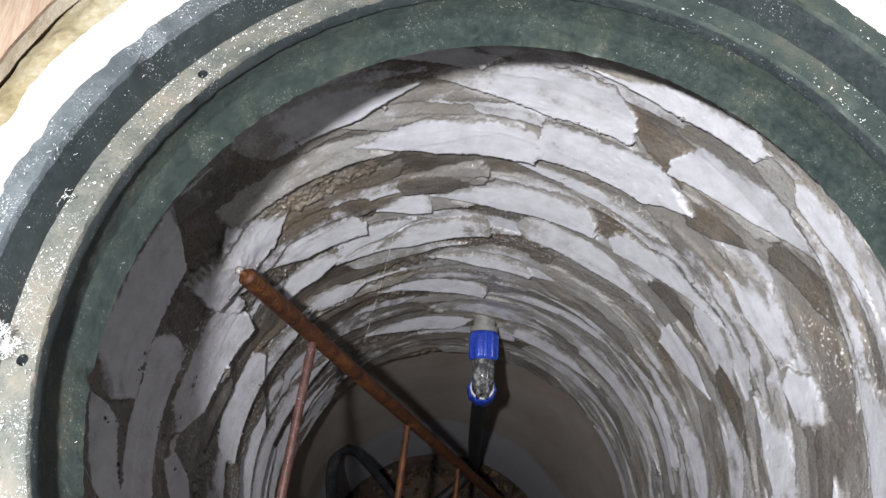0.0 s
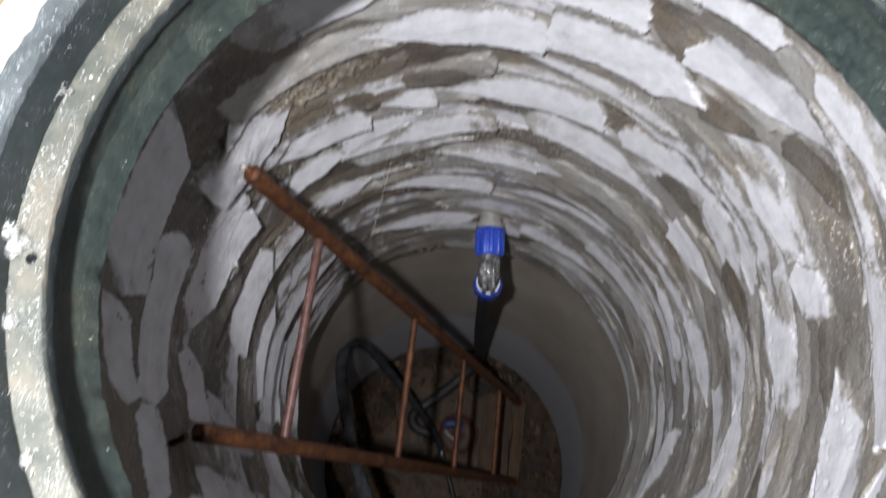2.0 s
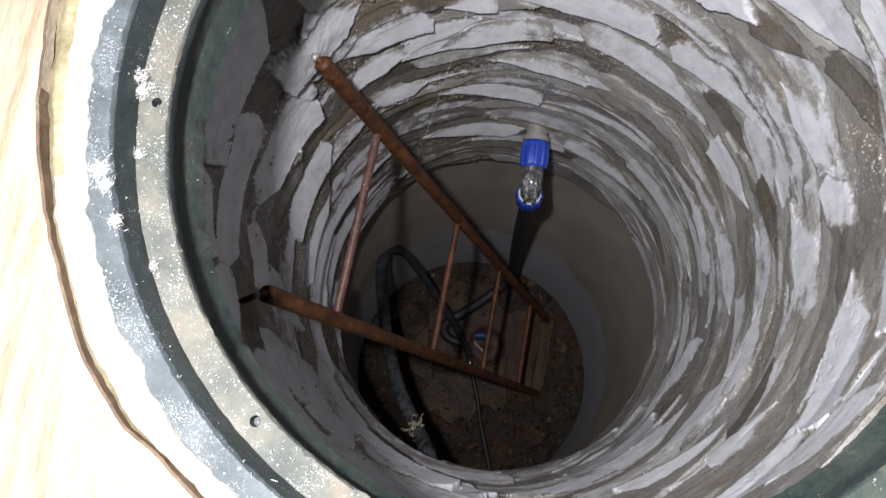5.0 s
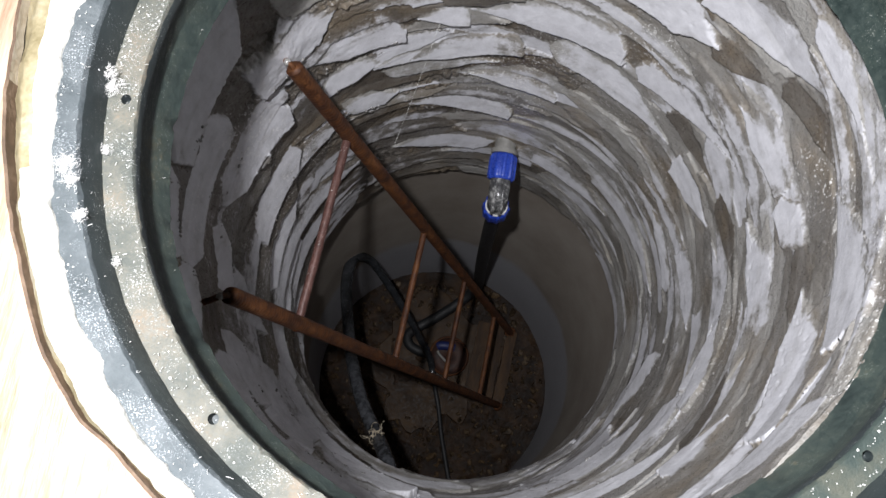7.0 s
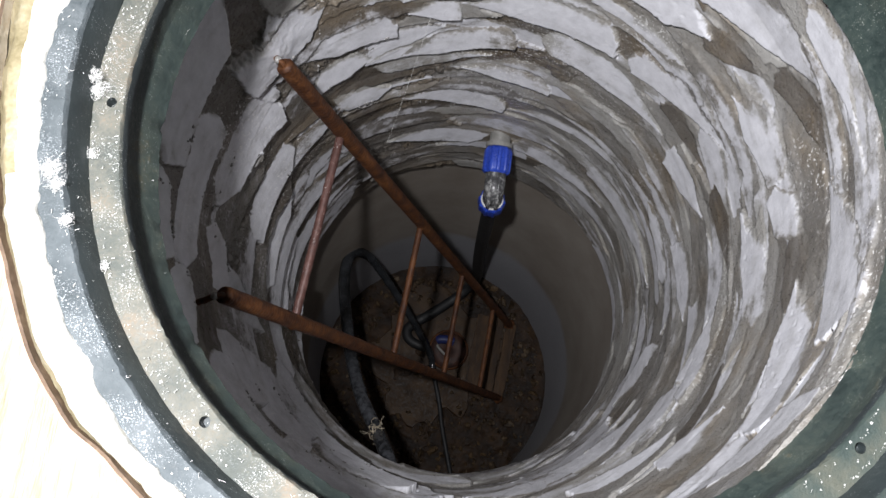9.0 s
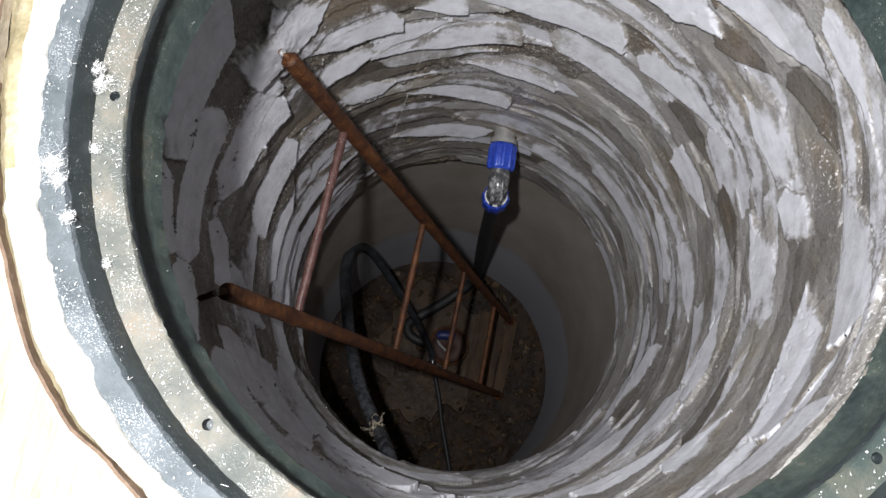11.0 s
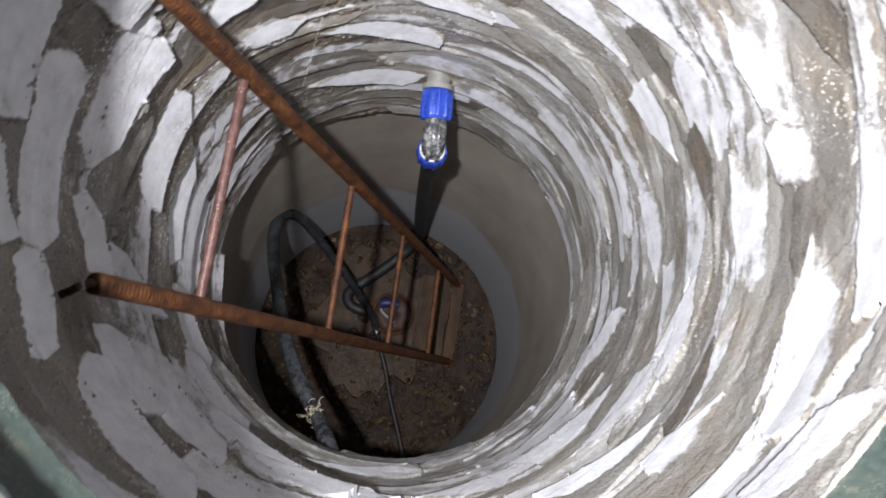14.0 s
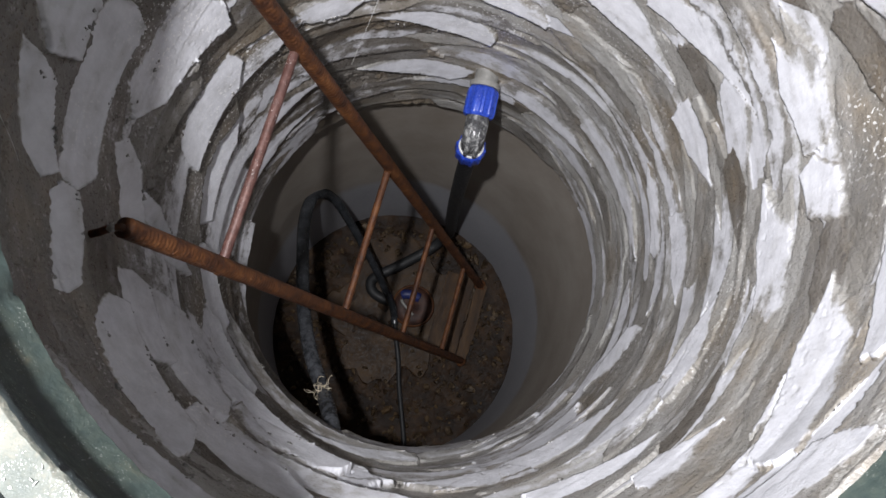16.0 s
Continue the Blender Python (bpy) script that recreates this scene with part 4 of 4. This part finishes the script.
for degrees, r, z, count, reach in ((183, 0.351, 0.088, 150, 0.013), (182, 0.3515, 0.096, 90, 0.010), (195.5, 0.366, 0.1215, 170, 0.013), (197.5, 0.362, 0.1215, 120, 0.011),
                                    (202, 0.3585, 0.121, 120, 0.009), (206.8, 0.352, 0.086, 60, 0.007), (192, 0.351, 0.086, 80, 0.008), (164, 0.352, 0.090, 24, 0.008)):
    tagged(tuft("fluff_tuft", rim_spot(degrees, r, z), count, reach * 0.62, 0.00014, FLUFF, int(degrees * 10)), "tuft of white fibres stuck on the hatch frame", "fluff", "tufts of fluff")


def lint():
    """Short pale fibres strewn over the steps of the hatch frame, thickest on its west side."""
    rng = random.Random(47)
    verts, faces = [], []
    rows = ((0.3505, 0.0850, 0.0025, 3), (0.3325, 0.0845, 0.0018, 2), (0.3420, 0.0845, 0.006, 3), (0.3560, 0.105, 0.001, 1), (0.3585, 0.1215, 0.002, 2), (0.3680, 0.1225, 0.006, 1), (0.3370, 0.050, 0.0005, 1), (0.3320, 0.012, 0.001, 1))
    for _ in range(2000):
        degrees = rng.uniform(0, 360)
        west = 0.5 + 0.5 * math.cos(radians(degrees - 180))
        if rng.random() > 0.10 + 0.9 * west ** 3 or noise.noise(Vector((degrees * 0.11, 3.0, 0))) < rng.uniform(-0.5, 0.25):
            continue
        r, z, spread, _w = rng.choices(rows, [row[3] for row in rows])[0]
        p = Vector(rim_spot(degrees, r + rng.gauss(0, spread), z))
        d = Vector((rng.uniform(-1, 1), rng.uniform(-1, 1), rng.uniform(-0.15, 0.35))).normalized()
        bend = Vector((rng.uniform(-1, 1), rng.uniform(-1, 1), rng.uniform(-0.1, 0.5)))
        size = rng.uniform(0.0008, 0.0028) * (2.0 if rng.random() < 0.05 else 1)
        side = d.orthogonal().normalized()
        up = d.cross(side)
        thick = rng.uniform(0.00012, 0.00030)
        start = len(verts)
        for i in range(4):
            q = p + d * size * (i / 3 - 0.5) + bend * size * 0.5 * (i / 3) ** 2
            for k in range(3):
                a = 2 * math.pi * k / 3
                verts.append(q + thick * (math.cos(a) * side + math.sin(a) * up))
        for i in range(3):
            for k in range(3):
                n = (k + 1) % 3
                faces.append((start + i * 3 + k, start + i * 3 + n, start + i * 3 + 3 + n, start + i * 3 + 3 + k))
    tagged(new("lint", mesh_of("lint", verts, faces, [FLUFF])), "short pale fibres strewn over the hatch frame", "lint", kind="stuff")


lint()


# ---- foam seal, floor of the room, room ----
def floor_edge(a):
    """Radius of the rough opening sawn in the room's floor, at the angle a about the hatch."""
    at = (0, 60, 110, 146, 156, 170, 185, 196, 206, 216, 223, 228, 240, 262, 300, 360)
    reach = (0.425, 0.432, 0.440, 0.443, 0.436, 0.421, 0.408, 0.403, 0.401, 0.403, 0.400, 0.392, 0.388, 0.392, 0.412, 0.425)
    d = math.degrees(a) % 360
    i = max(n for n in range(len(at) - 1) if at[n] <= d)
    u = (d - at[i]) / (at[i + 1] - at[i])
    straight = reach[i] + (reach[i + 1] - reach[i]) * (0.6 * u + 0.4 * u * u * (3 - 2 * u))
    return straight + 0.0018 * fbm((math.cos(a) * 20, math.sin(a) * 20, 1.0), 3)


def foam_seal():
    steps, rows = 720, 14
    verts, faces, mi = [], [], []
    for i in range(steps):
        a = 2 * math.pi * i / steps
        inner = 0.3758 + 0.0045 * fbm((math.cos(a) * 16, math.sin(a) * 16, 5.0), 5) - 0.012 * max(0.0, fbm((math.cos(a) * 7, math.sin(a) * 7, 2.0), 4) - 0.35)
        outer = floor_edge(a) + 0.004
        for j in range(rows):
            k = j / (rows - 1)
            r = inner + (outer - inner) * k
            x, y = RIM_C.x + r * math.cos(a), RIM_C.y + r * math.sin(a)
            z = 0.1235 + 0.006 * math.sin(k * math.pi) ** 0.5 + 0.004 * fbm((x * 22, y * 22, 0.0), 3)
            if j == 0:
                z = 0.1215
            if j >= rows - 5:
                z -= 0.0025 * (j - rows + 6)
            verts.append((x, y, z))
        verts.append((RIM_C.x + outer * math.cos(a), RIM_C.y + outer * math.sin(a), 0.06))
        verts.append((RIM_C.x + 0.386 * math.cos(a), RIM_C.y + 0.386 * math.sin(a), 0.06))
    m = rows + 2
    for i in range(steps):
        q = (i + 1) % steps
        for j in range(m):
            k = (j + 1) % m
            faces.append((i * m + j, q * m + j, q * m + k, i * m + k))
            mi.append(1 if (5 if 140 < i * 360 / steps < 196 else rows - 5) <= j <= rows else 0)
    base = empty("foam_seal", (RIM_C.x, RIM_C.y, 0.06))
    tagged(base, "white mounting foam filling the gap round the hatch frame", "foam seal")
    for name, kind, mat, label in (("foam_bead", 0, FOAM, ""), ("foam_skirt", 1, OLD_FOAM, "yellowed sunken foam along the sawn floor")):
        own = [f for f, k in zip(faces, mi) if k == kind]
        used = sorted({v for f in own for v in f})
        where = {v: n for n, v in enumerate(used)}
        part(name, mesh_of(name, [verts[v] for v in used], [tuple(where[v] for v in f) for f in own], [mat]), base, label)


foam_seal()


def room_floor():
    """Laminate with the sawn opening, out to the walls."""
    steps = 240
    verts, faces, mi = [], [], []
    for i in range(steps):
        a = 2 * math.pi * i / steps
        c, s = math.cos(a), math.sin(a)
        e = floor_edge(a)
        far = min(2.05 / max(abs(c), 1e-6), 2.05 / max(abs(s), 1e-6))
        curl = 0.004 * max(0.0, fbm((c * 3, s * 3, 4.0), 2))
        for r, z in ((e + 0.006, ROOM_Z - 0.022), (e, ROOM_Z - 0.012), (e, ROOM_Z - 0.001 + curl), (e + 0.002, ROOM_Z + curl), (e + 0.12, ROOM_Z), (far, ROOM_Z), (far, ROOM_Z - 0.022)):
            verts.append((RIM_C.x + r * c, RIM_C.y + r * s, z))
    m = 7
    for i in range(steps):
        q = (i + 1) % steps
        for j in range(m):
            k = (j + 1) % m
            faces.append((i * m + j, q * m + j, q * m + k, i * m + k))
            mi.append(2 if j == 1 and 138 < i * 360 / steps < 186 else 1 if j < 3 else 0)
    ob = new("floor_room", mesh_of("floor_room", verts, faces, [WOOD, CUT_EDGE, BOARD_CORE], False, mi))
    return tagged(ob, "pale wood laminate floor with a rough sawn opening", "floor", kind="structure")


room_floor()


def slab(name, low, high, mat, label, category):
    bm = bmesh.new()
    bmesh.ops.create_cube(bm, size=1.0)
    for v in bm.verts:
        v.co = Vector([a + (b - a) * (c + 0.5) for a, b, c in zip(low, high, v.co)])
    ob = new(name, finish(bm, name, mat, False))
    return tagged(ob, label, category, kind="structure")


# walls and ceiling added out of view, dark brown to hold down bounced light
slab("wall_east", (2.0, -2.1, 0.1), (2.12, 2.1, 2.6), PAINT, "unseen plain brown room wall", "wall")
slab("wall_west", (-2.12, -2.1, 0.1), (-2.0, 2.1, 2.6), PAINT, "unseen plain brown room wall", "wall")
slab("wall_north", (-2.0, 2.0, 0.1), (2.0, 2.12, 2.6), PAINT, "unseen plain brown room wall", "wall")
slab("wall_south", (-2.0, -2.12, 0.1), (2.0, -2.0, 2.6), PAINT, "unseen plain brown room wall", "wall")
slab("ceiling", (-2.12, -2.12, 2.6), (2.12, 2.12, 2.7), PAINT, "unseen plain brown ceiling", "ceiling")


# ---- cobweb threads on the shaft's west side ----
for p, q, sag in (((-0.285, -0.10, 0.0), (-0.335, -0.12, -0.16), 0.006), ((-0.29, 0.05, 0.004), (-0.37, 0.03, -0.13), 0.004), ((-0.16, 0.20, -0.62), (-0.10, 0.34, -0.42), 0.006)):
    p, q = Vector(p), Vector(q)
    line = [p + (q - p) * (i / 14) + Vector((0, 0, -sag * math.sin(math.pi * i / 14))) for i in range(15)]
    thread = new("cobweb", tube("cobweb", line, 0.00016, FLUFF, 6))
    tagged(thread, "single pale cobweb thread across the shaft", "cobweb", "cobweb threads")
